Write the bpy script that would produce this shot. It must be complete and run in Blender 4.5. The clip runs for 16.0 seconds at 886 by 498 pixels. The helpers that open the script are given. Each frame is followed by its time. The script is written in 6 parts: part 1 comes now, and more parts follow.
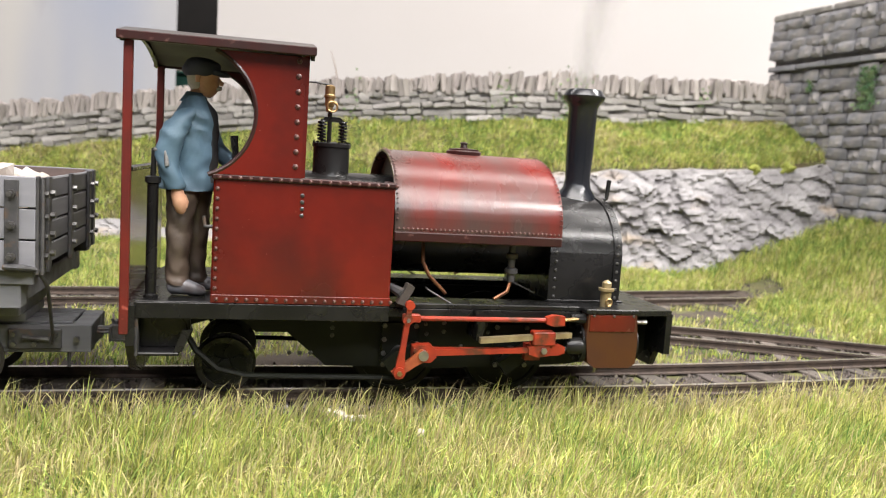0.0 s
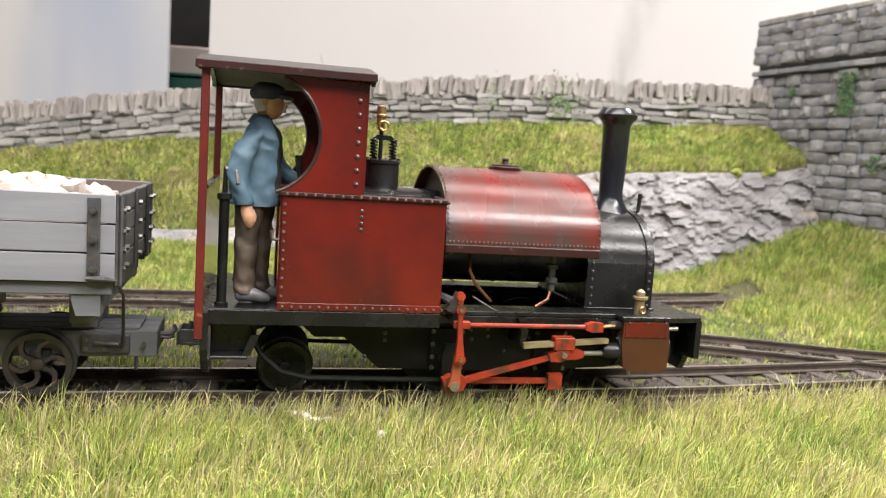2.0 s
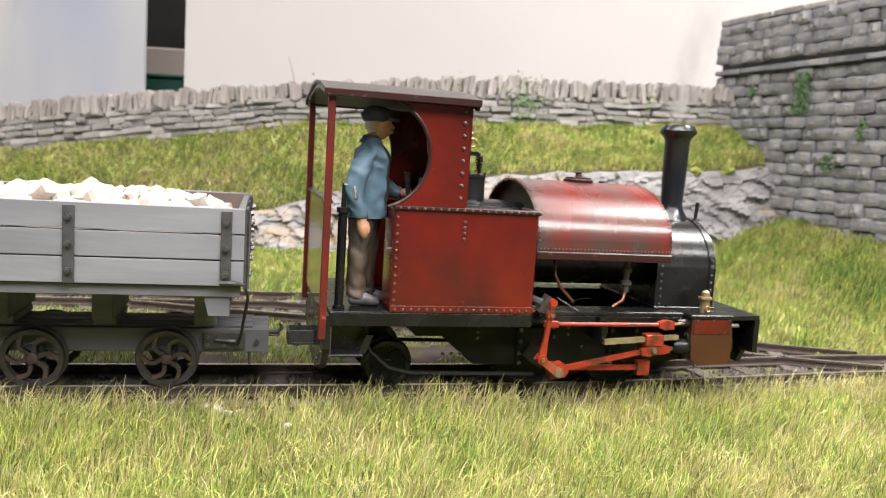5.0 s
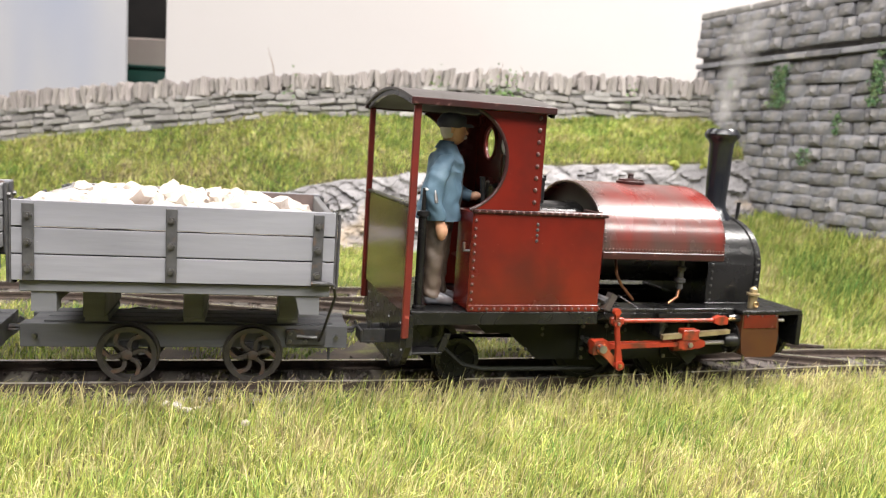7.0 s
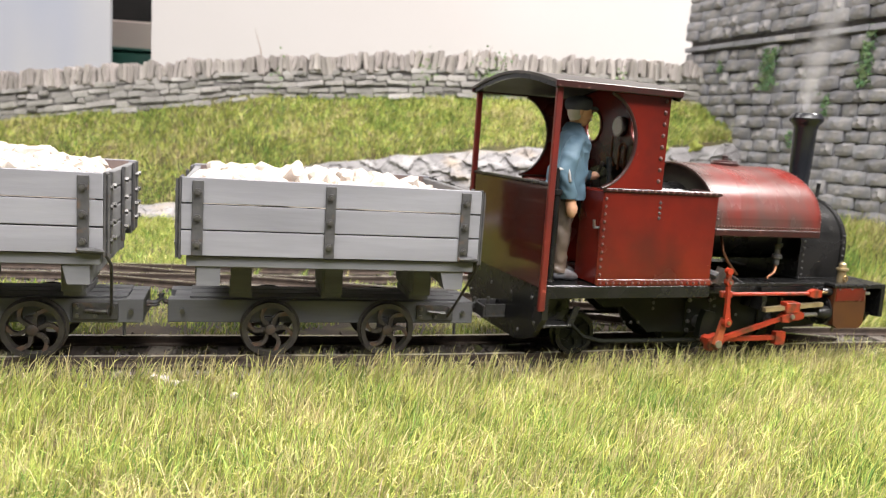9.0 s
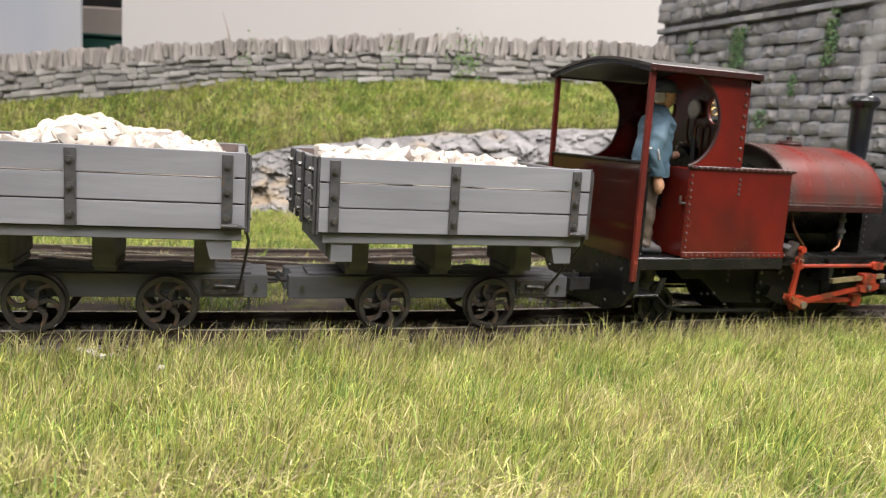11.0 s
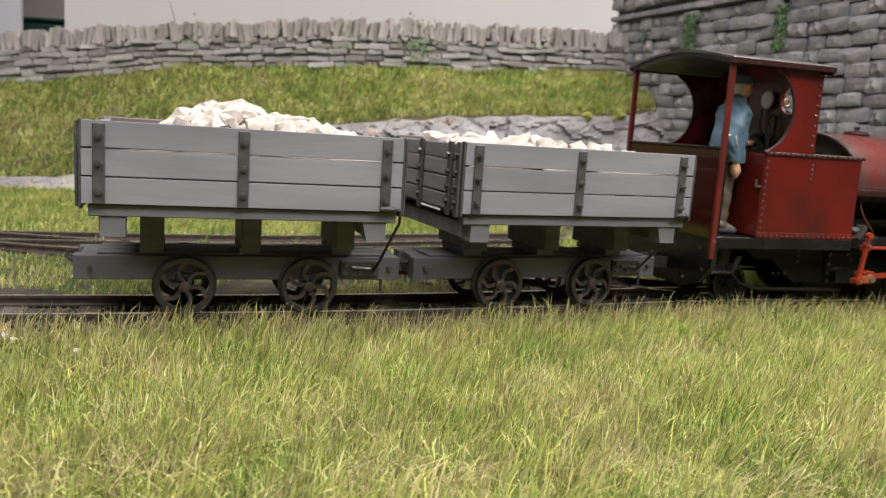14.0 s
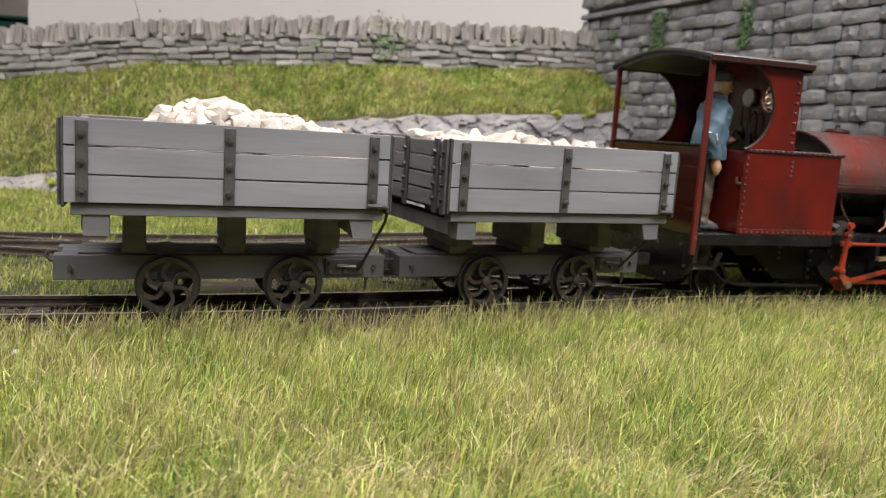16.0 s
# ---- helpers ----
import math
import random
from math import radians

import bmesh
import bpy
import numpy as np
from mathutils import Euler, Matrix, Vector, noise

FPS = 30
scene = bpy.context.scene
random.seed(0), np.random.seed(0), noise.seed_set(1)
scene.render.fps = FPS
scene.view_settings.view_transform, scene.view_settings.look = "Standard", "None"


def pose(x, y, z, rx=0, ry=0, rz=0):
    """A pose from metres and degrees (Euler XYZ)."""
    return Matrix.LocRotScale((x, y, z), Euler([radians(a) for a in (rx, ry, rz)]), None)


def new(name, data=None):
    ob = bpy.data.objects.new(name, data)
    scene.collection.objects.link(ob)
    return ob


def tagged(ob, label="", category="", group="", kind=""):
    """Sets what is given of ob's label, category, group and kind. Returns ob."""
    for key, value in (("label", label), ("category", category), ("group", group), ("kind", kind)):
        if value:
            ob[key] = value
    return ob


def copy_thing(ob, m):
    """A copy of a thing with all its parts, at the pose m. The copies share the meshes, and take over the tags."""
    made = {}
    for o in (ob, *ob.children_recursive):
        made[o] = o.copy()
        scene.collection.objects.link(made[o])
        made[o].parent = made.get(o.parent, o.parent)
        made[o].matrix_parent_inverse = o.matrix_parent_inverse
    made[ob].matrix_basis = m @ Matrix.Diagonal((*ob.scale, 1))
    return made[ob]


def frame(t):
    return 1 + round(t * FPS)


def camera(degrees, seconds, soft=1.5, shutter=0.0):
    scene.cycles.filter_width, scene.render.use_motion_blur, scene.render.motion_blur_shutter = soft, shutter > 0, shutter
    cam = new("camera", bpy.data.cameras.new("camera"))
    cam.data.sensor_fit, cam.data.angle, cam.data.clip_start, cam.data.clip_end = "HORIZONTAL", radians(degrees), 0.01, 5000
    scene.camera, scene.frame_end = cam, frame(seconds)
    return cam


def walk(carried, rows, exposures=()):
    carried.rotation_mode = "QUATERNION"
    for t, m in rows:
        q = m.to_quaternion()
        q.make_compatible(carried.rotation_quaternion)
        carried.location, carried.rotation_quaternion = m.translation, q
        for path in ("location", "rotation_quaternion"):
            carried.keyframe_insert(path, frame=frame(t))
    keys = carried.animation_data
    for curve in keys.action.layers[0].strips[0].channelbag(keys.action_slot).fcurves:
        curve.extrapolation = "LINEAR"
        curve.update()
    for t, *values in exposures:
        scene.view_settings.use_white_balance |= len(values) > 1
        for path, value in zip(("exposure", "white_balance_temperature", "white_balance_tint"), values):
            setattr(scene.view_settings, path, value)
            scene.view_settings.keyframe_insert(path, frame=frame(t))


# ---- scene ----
import itertools

cam = camera(58.73, 16.0, soft=1.1)
cam.data.dof.use_dof = True
cam.data.dof.focus_distance, cam.data.dof.aperture_fstop = 0.29, 21.0
walk(cam, [
    (0, pose(0.0000, -0.3362, 0.0940, 83.59, -3.68, -0.00)),
    (0.5, pose(0.0023, -0.3406, 0.0984, 83.49, -3.80, -0.05)),
    (1, pose(0.0040, -0.3427, 0.0998, 83.34, -3.95, -0.07)),
    (1.5, pose(0.0092, -0.3460, 0.0987, 83.32, -3.94, 0.08)),
    (2, pose(0.0151, -0.3472, 0.1011, 83.32, -3.87, 0.16)),
    (2.5, pose(0.0196, -0.3509, 0.1010, 83.38, -3.73, 0.24)),
    (3, pose(0.0253, -0.3528, 0.1021, 83.40, -3.62, 0.42)),
    (3.5, pose(0.0359, -0.3550, 0.1061, 83.40, -3.53, 0.50)),
    (4, pose(0.0421, -0.3575, 0.1061, 83.30, -3.56, 0.55)),
    (6.5, pose(0.0714, -0.3626, 0.1107, 82.54, -3.84, 0.46)),
    (7, pose(0.0711, -0.3622, 0.1118, 82.29, -3.74, 0.18)),
    (7.5, pose(0.0725, -0.3627, 0.1107, 82.14, -3.80, -0.02)),
    (8, pose(0.0705, -0.3613, 0.1077, 81.99, -3.82, -0.32)),
    (8.5, pose(0.0681, -0.3612, 0.1040, 81.89, -3.86, -0.59)),
    (9, pose(0.0702, -0.3604, 0.1032, 81.71, -3.88, -0.72)),
    (9.5, pose(0.0802, -0.3603, 0.1032, 81.53, -3.83, -0.59)),
    (10, pose(0.0892, -0.3589, 0.1020, 81.42, -3.63, -0.43)),
    (12.5, pose(0.1030, -0.3565, 0.0869, 81.06, -3.68, -2.43)),
    (13, pose(0.1067, -0.3532, 0.0880, 81.14, -3.81, -2.69)),
    (13.5, pose(0.1087, -0.3499, 0.0860, 81.14, -3.77, -3.06)),
    (14, pose(0.1104, -0.3476, 0.0864, 81.12, -3.77, -3.56)),
    (14.5, pose(0.1148, -0.3469, 0.0859, 80.97, -3.87, -4.24)),
    (15, pose(0.1190, -0.3480, 0.0861, 80.93, -3.86, -4.49)),
    (15.5, pose(0.1209, -0.3468, 0.0845, 81.07, -3.78, -4.70)),
    (16, pose(0.1217, -0.3435, 0.0847, 81.27, -3.69, -4.97)),
], exposures=[(0.0, 0.34), (4.0, 0.26), (6.5, 0.42), (8.5, 0.46), (9.2, 0.42), (10.0, 0.28), (12.4, -0.30), (16.0, -0.32)])

# ---- light: one ceiling strip of the hall, and added fill lamps ----
MM = 0.001


def strip_or_fill_lamp(x, y, z, watts, sx, sy, colour=(1.0, 0.955, 0.925), tilt=(0, 0, 0)):
    data = bpy.data.lights.new("hall_strip_or_fill", "AREA")
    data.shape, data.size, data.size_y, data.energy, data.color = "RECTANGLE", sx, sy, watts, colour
    ob = new("hall_strip_or_fill", data)
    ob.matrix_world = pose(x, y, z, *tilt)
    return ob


# first row is the hall strip; the other four are fill added to brighten sides
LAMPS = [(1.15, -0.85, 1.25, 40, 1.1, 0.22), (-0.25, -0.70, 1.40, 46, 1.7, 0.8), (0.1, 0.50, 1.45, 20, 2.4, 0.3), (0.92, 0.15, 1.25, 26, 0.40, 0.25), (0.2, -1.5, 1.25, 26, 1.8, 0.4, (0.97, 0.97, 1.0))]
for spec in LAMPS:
    strip_or_fill_lamp(*spec)
world = bpy.data.worlds.new("hall_air")
world.use_nodes = True
world.node_tree.nodes["Background"].inputs[0].default_value = (1.0, 0.96, 0.92, 1)
world.node_tree.nodes["Background"].inputs[1].default_value = 0.3
scene.world = world


# ---- materials ----
def material(name, c1, c2=None, scale=200.0, rough=0.6, metal=0.0, bump=0.0, fine=None, spot=None, spot_scale=60.0,
             spot_from=0.55, spot_to=0.7, per=None, stretch=(1, 1, 1), detail=4.0, rough_var=0.12, spec=0.5, speck=None):
    """Two colours mixed by a noise of that scale, worn spots of a third, a random tint per object or island, fine relief."""
    m = bpy.data.materials.new(name)
    m.use_nodes = True
    nt = m.node_tree
    n, ln = nt.nodes, nt.links
    bsdf = n["Principled BSDF"]
    bsdf.inputs["Metallic"].default_value = metal
    bsdf.inputs["Specular IOR Level"].default_value = spec
    co = n.new("ShaderNodeTexCoord")
    mp = n.new("ShaderNodeMapping")
    mp.inputs["Scale"].default_value = stretch
    ln.new(co.outputs["Object"], mp.inputs["Vector"])
    na = n.new("ShaderNodeTexNoise")
    na.inputs["Scale"].default_value, na.inputs["Detail"].default_value = scale, detail
    ln.new(mp.outputs[0], na.inputs["Vector"])
    ramp = n.new("ShaderNodeMapRange")
    ramp.inputs[1].default_value, ramp.inputs[2].default_value = 0.35, 0.65
    ln.new(na.outputs["Fac"], ramp.inputs[0])
    mix = n.new("ShaderNodeMix")
    mix.data_type = "RGBA"
    c2 = c2 or tuple(v * 0.8 for v in c1)
    mix.inputs[6].default_value, mix.inputs[7].default_value = (*c1, 1), (*c2, 1)
    ln.new(ramp.outputs[0], mix.inputs[0])
    col = mix.outputs[2]
    if spot:
        nb = n.new("ShaderNodeTexNoise")
        nb.inputs["Scale"].default_value, nb.inputs["Detail"].default_value = spot_scale, 6
        ln.new(mp.outputs[0], nb.inputs["Vector"])
        mr = n.new("ShaderNodeMapRange")
        mr.inputs[1].default_value, mr.inputs[2].default_value = spot_from, spot_to
        ln.new(nb.outputs["Fac"], mr.inputs[0])
        mx = n.new("ShaderNodeMix")
        mx.data_type = "RGBA"
        mx.inputs[7].default_value = (*spot, 1)
        ln.new(mr.outputs[0], mx.inputs[0])
        ln.new(col, mx.inputs[6])
        col = mx.outputs[2]
    if speck:
        ns_ = n.new("ShaderNodeTexNoise")
        ns_.inputs["Scale"].default_value, ns_.inputs["Detail"].default_value = speck[1], 2
        ln.new(co.outputs["Object"], ns_.inputs["Vector"])
        ms_ = n.new("ShaderNodeMapRange")
        ms_.inputs[1].default_value, ms_.inputs[2].default_value = speck[2], speck[2] + 0.03
        ln.new(ns_.outputs["Fac"], ms_.inputs[0])
        mk = n.new("ShaderNodeMix")
        mk.data_type = "RGBA"
        mk.inputs[7].default_value = (*speck[0], 1)
        ln.new(ms_.outputs[0], mk.inputs[0])
        ln.new(col, mk.inputs[6])
        col = mk.outputs[2]
    if per:
        amount, source = per
        if source == "object":
            ran = n.new("ShaderNodeObjectInfo").outputs["Random"]
        else:
            ran = n.new("ShaderNodeNewGeometry").outputs["Random Per Island"]
        mr = n.new("ShaderNodeMapRange")
        mr.inputs[3].default_value, mr.inputs[4].default_value = 1 - amount, 1 + amount
        ln.new(ran, mr.inputs[0])
        hv = n.new("ShaderNodeHueSaturation")
        ln.new(mr.outputs[0], hv.inputs["Value"])
        mr2 = n.new("ShaderNodeMapRange")
        mr2.inputs[3].default_value, mr2.inputs[4].default_value = 0.5 - amount * 0.06, 0.5 + amount * 0.06
        wob = n.new("ShaderNodeMath")
        wob.operation = "FRACT"
        mul = n.new("ShaderNodeMath")
        mul.operation = "MULTIPLY"
        mul.inputs[1].default_value = 17.3
        ln.new(ran, mul.inputs[0])
        ln.new(mul.outputs[0], wob.inputs[0])
        ln.new(wob.outputs[0], mr2.inputs[0])
        ln.new(mr2.outputs[0], hv.inputs["Hue"])
        ln.new(col, hv.inputs["Color"])
        col = hv.outputs[0]
    ln.new(col, bsdf.inputs["Base Color"])
    rr = n.new("ShaderNodeMapRange")
    rr.inputs[3].default_value, rr.inputs[4].default_value = max(0.05, rough - rough_var), min(1, rough + rough_var)
    ln.new(na.outputs["Fac"], rr.inputs[0])
    ln.new(rr.outputs[0], bsdf.inputs["Roughness"])
    if bump:
        nf = n.new("ShaderNodeTexNoise")
        nf.inputs["Scale"].default_value, nf.inputs["Detail"].default_value = fine or scale * 5, 5
        ln.new(mp.outputs[0], nf.inputs["Vector"])
        bp = n.new("ShaderNodeBump")
        bp.inputs["Strength"].default_value, bp.inputs["Distance"].default_value = bump, 0.0006
        ln.new(nf.outputs["Fac"], bp.inputs["Height"])
        ln.new(bp.outputs[0], bsdf.inputs["Normal"])
    return m


RED = material("maroon_paint", (0.12, 0.010, 0.0055), (0.072, 0.007, 0.0045), 38, 0.25, bump=0.06, fine=900, spot=(0.040, 0.009, 0.007), spot_scale=34, spot_from=0.48, spot_to=0.80, speck=((0.30, 0.13, 0.10), 950, 0.77))
RIM = material("soot_red_edge", (0.034, 0.009, 0.008), (0.022, 0.008, 0.007), 120, 0.34, bump=0.1, spot=(0.11, 0.055, 0.048), spot_scale=300, spot_from=0.64, spot_to=0.72)
RED_TANK = material("worn_red_paint", (0.15, 0.016, 0.011), (0.11, 0.013, 0.0095), 60, 0.27, bump=0.08, fine=800, spot=(0.062, 0.043, 0.038), spot_scale=21, spot_from=0.36, spot_to=0.56, stretch=(1.3, 0.5, 0.6), speck=((0.24, 0.14, 0.12), 900, 0.77))
# the maroon again, darkened: the rear sheet's shade is put into its colour
RED_REAR = material("shaded_rear_maroon", (0.045, 0.008, 0.005), (0.030, 0.007, 0.0045), 40, 0.13, bump=0.03, fine=500, spot=(0.022, 0.010, 0.008), spot_scale=30, spot_from=0.5, spot_to=0.8, rough_var=0.05)
NUT = material("worn_steel_nut", (0.17, 0.165, 0.16), (0.09, 0.087, 0.084), 400, 0.34, 0.75)
RED_DARK = material("dark_red_post", (0.115, 0.013, 0.009), (0.07, 0.009, 0.007), 90, 0.38, spot=(0.3, 0.07, 0.05), spot_scale=250, spot_from=0.67, spot_to=0.74)
BLACK = material("black_paint", (0.0065, 0.0065, 0.0065), (0.012, 0.0115, 0.0115), 60, 0.27, bump=0.05, spot=(0.022, 0.021, 0.020), spot_scale=70, spot_from=0.6, spot_to=0.8, spec=0.32)
CHIM = material("blue_black_enamel", (0.008, 0.0095, 0.013), (0.012, 0.013, 0.016), 60, 0.2, bump=0.04)
FRAME = material("dark_green_frame", (0.0075, 0.0085, 0.0055), (0.005, 0.0055, 0.004), 60, 0.45, bump=0.05, spec=0.2)
ROOFM = material("weathered_roof_sheet", (0.034, 0.029, 0.027), (0.06, 0.052, 0.048), 50, 0.45, bump=0.1, spot=(0.12, 0.108, 0.10), spot_scale=40, spot_from=0.6, spot_to=0.85)
INNER = material("olive_cab_ceiling", (0.045, 0.045, 0.032), (0.030, 0.030, 0.023), 60, 0.6)
ORANGE = material("orange_red_rods", (0.30, 0.032, 0.012), (0.20, 0.020, 0.009), 130, 0.38, bump=0.15, spot=(0.075, 0.024, 0.012), spot_scale=150, spot_from=0.53, spot_to=0.66)
BROWNCYL = material("brown_cylinder", (0.060, 0.020, 0.007), (0.050, 0.016, 0.007), 70, 0.36, bump=0.05)
BRASS = material("aged_brass", (0.45, 0.30, 0.13), (0.30, 0.2, 0.1), 200, 0.38, 0.9)
STEEL = material("bare_steel", (0.42, 0.40, 0.38), (0.28, 0.26, 0.25), 180, 0.36, 0.9)
BARS = material("slide_bar_steel", (0.46, 0.37, 0.22), (0.30, 0.23, 0.13), 180, 0.42, 0.7)
COPPER = material("copper_pipe", (0.24, 0.105, 0.05), (0.14, 0.07, 0.045), 200, 0.4, 0.85)
RIVET = material("worn_rivet", (0.085, 0.026, 0.021), (0.05, 0.018, 0.016), 500, 0.3, 0.2, spot=(0.19, 0.12, 0.105), spot_scale=900, spot_from=0.55, spot_to=0.62)
RIVET_D = material("dark_rivet", (0.10, 0.097, 0.093), (0.06, 0.058, 0.056), 500, 0.3, 0.4)
PLANK = material("grey_plank", (0.212, 0.211, 0.230), (0.165, 0.164, 0.18), 120, 0.70, bump=0.18, fine=500, stretch=(0.12, 1, 1), per=(0.09, "object"), spot=(0.115, 0.113, 0.117), spot_scale=34, spot_from=0.56, spot_to=0.80, speck=((0.36, 0.35, 0.35), 500, 0.75))
PLANK_E = material("dark_grey_plank", (0.165, 0.162, 0.164), (0.11, 0.108, 0.11), 120, 0.75, bump=0.25, fine=500, stretch=(1, 0.12, 1), per=(0.10, "object"))
TIMBER = material("grey_frame_timber", (0.135, 0.136, 0.145), (0.095, 0.095, 0.102), 120, 0.70, bump=0.2, fine=500, stretch=(0.15, 1, 1), spot=(0.17, 0.17, 0.175), spot_scale=110, spot_from=0.6, spot_to=0.75)
BOXIN = material("brown_box_inside", (0.14, 0.10, 0.09), (0.1, 0.075, 0.07), 120, 0.8)
IRON = material("dark_iron", (0.085, 0.083, 0.085), (0.055, 0.054, 0.055), 220, 0.55, 0.4, bump=0.15, spot=(0.11, 0.075, 0.055), spot_scale=200, spot_from=0.58, spot_to=0.7)
WHEELM = material("rusty_cast_wheel", (0.085, 0.072, 0.064), (0.055, 0.047, 0.042), 240, 0.5, 0.35, bump=0.15, spot=(0.105, 0.066, 0.046), spot_scale=160, spot_from=0.54, spot_to=0.72)
TYRE = material("dark_tyre", (0.045, 0.041, 0.041), (0.07, 0.062, 0.058), 240, 0.40, 0.5)
STONE_W = material("white_quarry_stone", (0.50, 0.455, 0.405), (0.40, 0.34, 0.295), 160, 0.8, bump=0.4, fine=700, per=(0.16, "object"), spot=(0.42, 0.29, 0.235), spot_scale=120, spot_from=0.62, spot_to=0.8)
SOIL = material("dark_cinder_soil", (0.030, 0.023, 0.018), (0.062, 0.046, 0.034), 70, 0.95, bump=0.8, fine=900, spot=(0.10, 0.105, 0.028), spot_scale=34, spot_from=0.54, spot_to=0.63)
TURF = material("turf_soil", (0.055, 0.058, 0.018), (0.085, 0.075, 0.03), 60, 0.95, bump=0.6, fine=900, spot=(0.07, 0.048, 0.028), spot_scale=22, spot_from=0.58, spot_to=0.7)
SLEEPER = material("weathered_sleeper", (0.10, 0.083, 0.070), (0.052, 0.042, 0.036), 150, 0.9, bump=0.4, fine=700, stretch=(1, 0.2, 1), per=(0.4, "object"))
RAIL = material("rusty_rail_side", (0.075, 0.053, 0.041), (0.045, 0.033, 0.027), 200, 0.7, 0.2)
RAILTOP = material("worn_rail_head", (0.62, 0.58, 0.54), (0.40, 0.34, 0.29), 60, 0.28, 0.85)
GRIT = material("ballast_grit", (0.12, 0.10, 0.088), (0.06, 0.05, 0.043), 300, 0.9, per=(0.6, "island"))
PALE_GRIT = material("pale_spilled_grit", (0.36, 0.33, 0.30), (0.24, 0.21, 0.19), 300, 0.9, per=(0.4, "island"))
SLATE = material("grey_wall_stone", (0.33, 0.315, 0.30), (0.235, 0.224, 0.212), 90, 0.9, bump=0.7, fine=420, per=(0.28, "object"), spot=(0.45, 0.42, 0.385), spot_scale=110, spot_from=0.58, spot_to=0.75)
COPE = material("pale_cope_stone", (0.36, 0.325, 0.305), (0.25, 0.226, 0.212), 110, 0.92, bump=0.7, fine=420, per=(0.22, "object"), stretch=(1, 1, 0.3))
BLOCK = material("blue_grey_block", (0.25, 0.25, 0.268), (0.17, 0.17, 0.184), 60, 0.95, bump=0.9, fine=240, per=(0.22, "object"), spot=(0.33, 0.31, 0.295), spot_scale=40, spot_from=0.55, spot_to=0.72, spec=0.15)
MORTAR = material("dark_wall_core", (0.19, 0.182, 0.175), (0.13, 0.125, 0.12), 120, 0.95, bump=0.5)
ROCK = material("quarried_rock", (0.27, 0.26, 0.262), (0.16, 0.152, 0.156), 45, 0.9, bump=0.7, fine=260, spot=(0.33, 0.255, 0.175), spot_scale=16, spot_from=0.57, spot_to=0.70, stretch=(0.8, 1, 1.6), detail=8)
BOARD = material("cream_backdrop_paint", (0.45, 0.43, 0.425), (0.425, 0.403, 0.394), 2.5, 0.85)
BOARD_B = material("cloudy_backdrop_paint", (0.40, 0.383, 0.36), (0.25, 0.275, 0.345), 7, 0.85, stretch=(1, 1, 0.22), detail=2, spot=(0.22, 0.22, 0.24), spot_scale=6, spot_from=0.62, spot_to=0.72)
HALLW = material("dark_hall_shell", (0.13, 0.118, 0.11), (0.11, 0.10, 0.092), 2, 0.9)
DARKV = material("slot_black", (0.012, 0.011, 0.011), (0.02, 0.018, 0.017), 20, 0.95)
CARD = material("brown_card", (0.42, 0.36, 0.32), (0.38, 0.32, 0.29), 20, 0.9)
GREENBOX = material("green_crate_plastic", (0.012, 0.06, 0.045), (0.01, 0.045, 0.035), 20, 0.5)
MOSS = material("bright_moss", (0.075, 0.165, 0.075), (0.13, 0.185, 0.08), 150, 0.95, bump=0.8, per=(0.35, "island"))
GLASS_D = material("white_dial", (0.75, 0.75, 0.72), (0.7, 0.7, 0.68), 50, 0.2)


# ---- mesh helpers, all in millimetres ----
def box(bm, x0, x1, y0, y1, z0, z1, bevel=0.0, jit=0.0):
    vs = [bm.verts.new((x + random.uniform(-jit, jit), y + random.uniform(-jit, jit), z + random.uniform(-jit, jit)))
          for x in (x0, x1) for y in (y0, y1) for z in (z0, z1)]
    fs = [bm.faces.new([vs[i] for i in q]) for q in
          ((0, 1, 3, 2), (4, 6, 7, 5), (0, 4, 5, 1), (2, 3, 7, 6), (0, 2, 6, 4), (1, 5, 7, 3))]
    if bevel:
        es = {e for f in fs for e in f.edges}
        bmesh.ops.bevel(bm, geom=list(es), offset=bevel, segments=1, affect="EDGES")
    return bm


def prism(bm, pts, y0, y1, axis="y"):
    """A polygon of (x, z) drawn through from y0 to y1 (or of (y, z), from x0 to x1)."""
    def v(p, d):
        return (p[0], d, p[1]) if axis == "y" else ((d, p[0], p[1]) if axis == "x" else (p[0], p[1], d))
    a = [bm.verts.new(v(p, y0)) for p in pts]
    b = [bm.verts.new(v(p, y1)) for p in pts]
    bm.faces.new(a)
    bm.faces.new(b[::-1])
    n = len(pts)
    for i in range(n):
        bm.faces.new((a[i], b[i], b[(i + 1) % n], a[(i + 1) % n]))
    return bm


def tube(bm, path, radii, seg=12, cap=True):
    """Rings round the points of a path; radii one number or one each."""
    path = [Vector(p) for p in path]
    if not isinstance(radii, (list, tuple)):
        radii = [radii] * len(path)
    rings, ref = [], None
    for i, p in enumerate(path):
        d = (path[min(i + 1, len(path) - 1)] - path[max(i - 1, 0)]).normalized()
        if ref is None:
            ref = Vector((0, 0, 1)) if abs(d.z) < 0.9 else Vector((1, 0, 0))
        u = d.cross(ref).normalized()
        w = d.cross(u).normalized()
        ref = w.cross(d) if w.cross(d).length > 0.1 else ref
        ref = -w
        rings.append([bm.verts.new(p + radii[i] * (math.cos(a) * u + math.sin(a) * w))
                      for a in (2 * math.pi * k / seg for k in range(seg))])
    for r0, r1 in zip(rings, rings[1:]):
        for k in range(seg):
            bm.faces.new((r0[k], r0[(k + 1) % seg], r1[(k + 1) % seg], r1[k]))
    if cap:
        bm.faces.new(rings[0][::-1])
        bm.faces.new(rings[-1])
    return bm


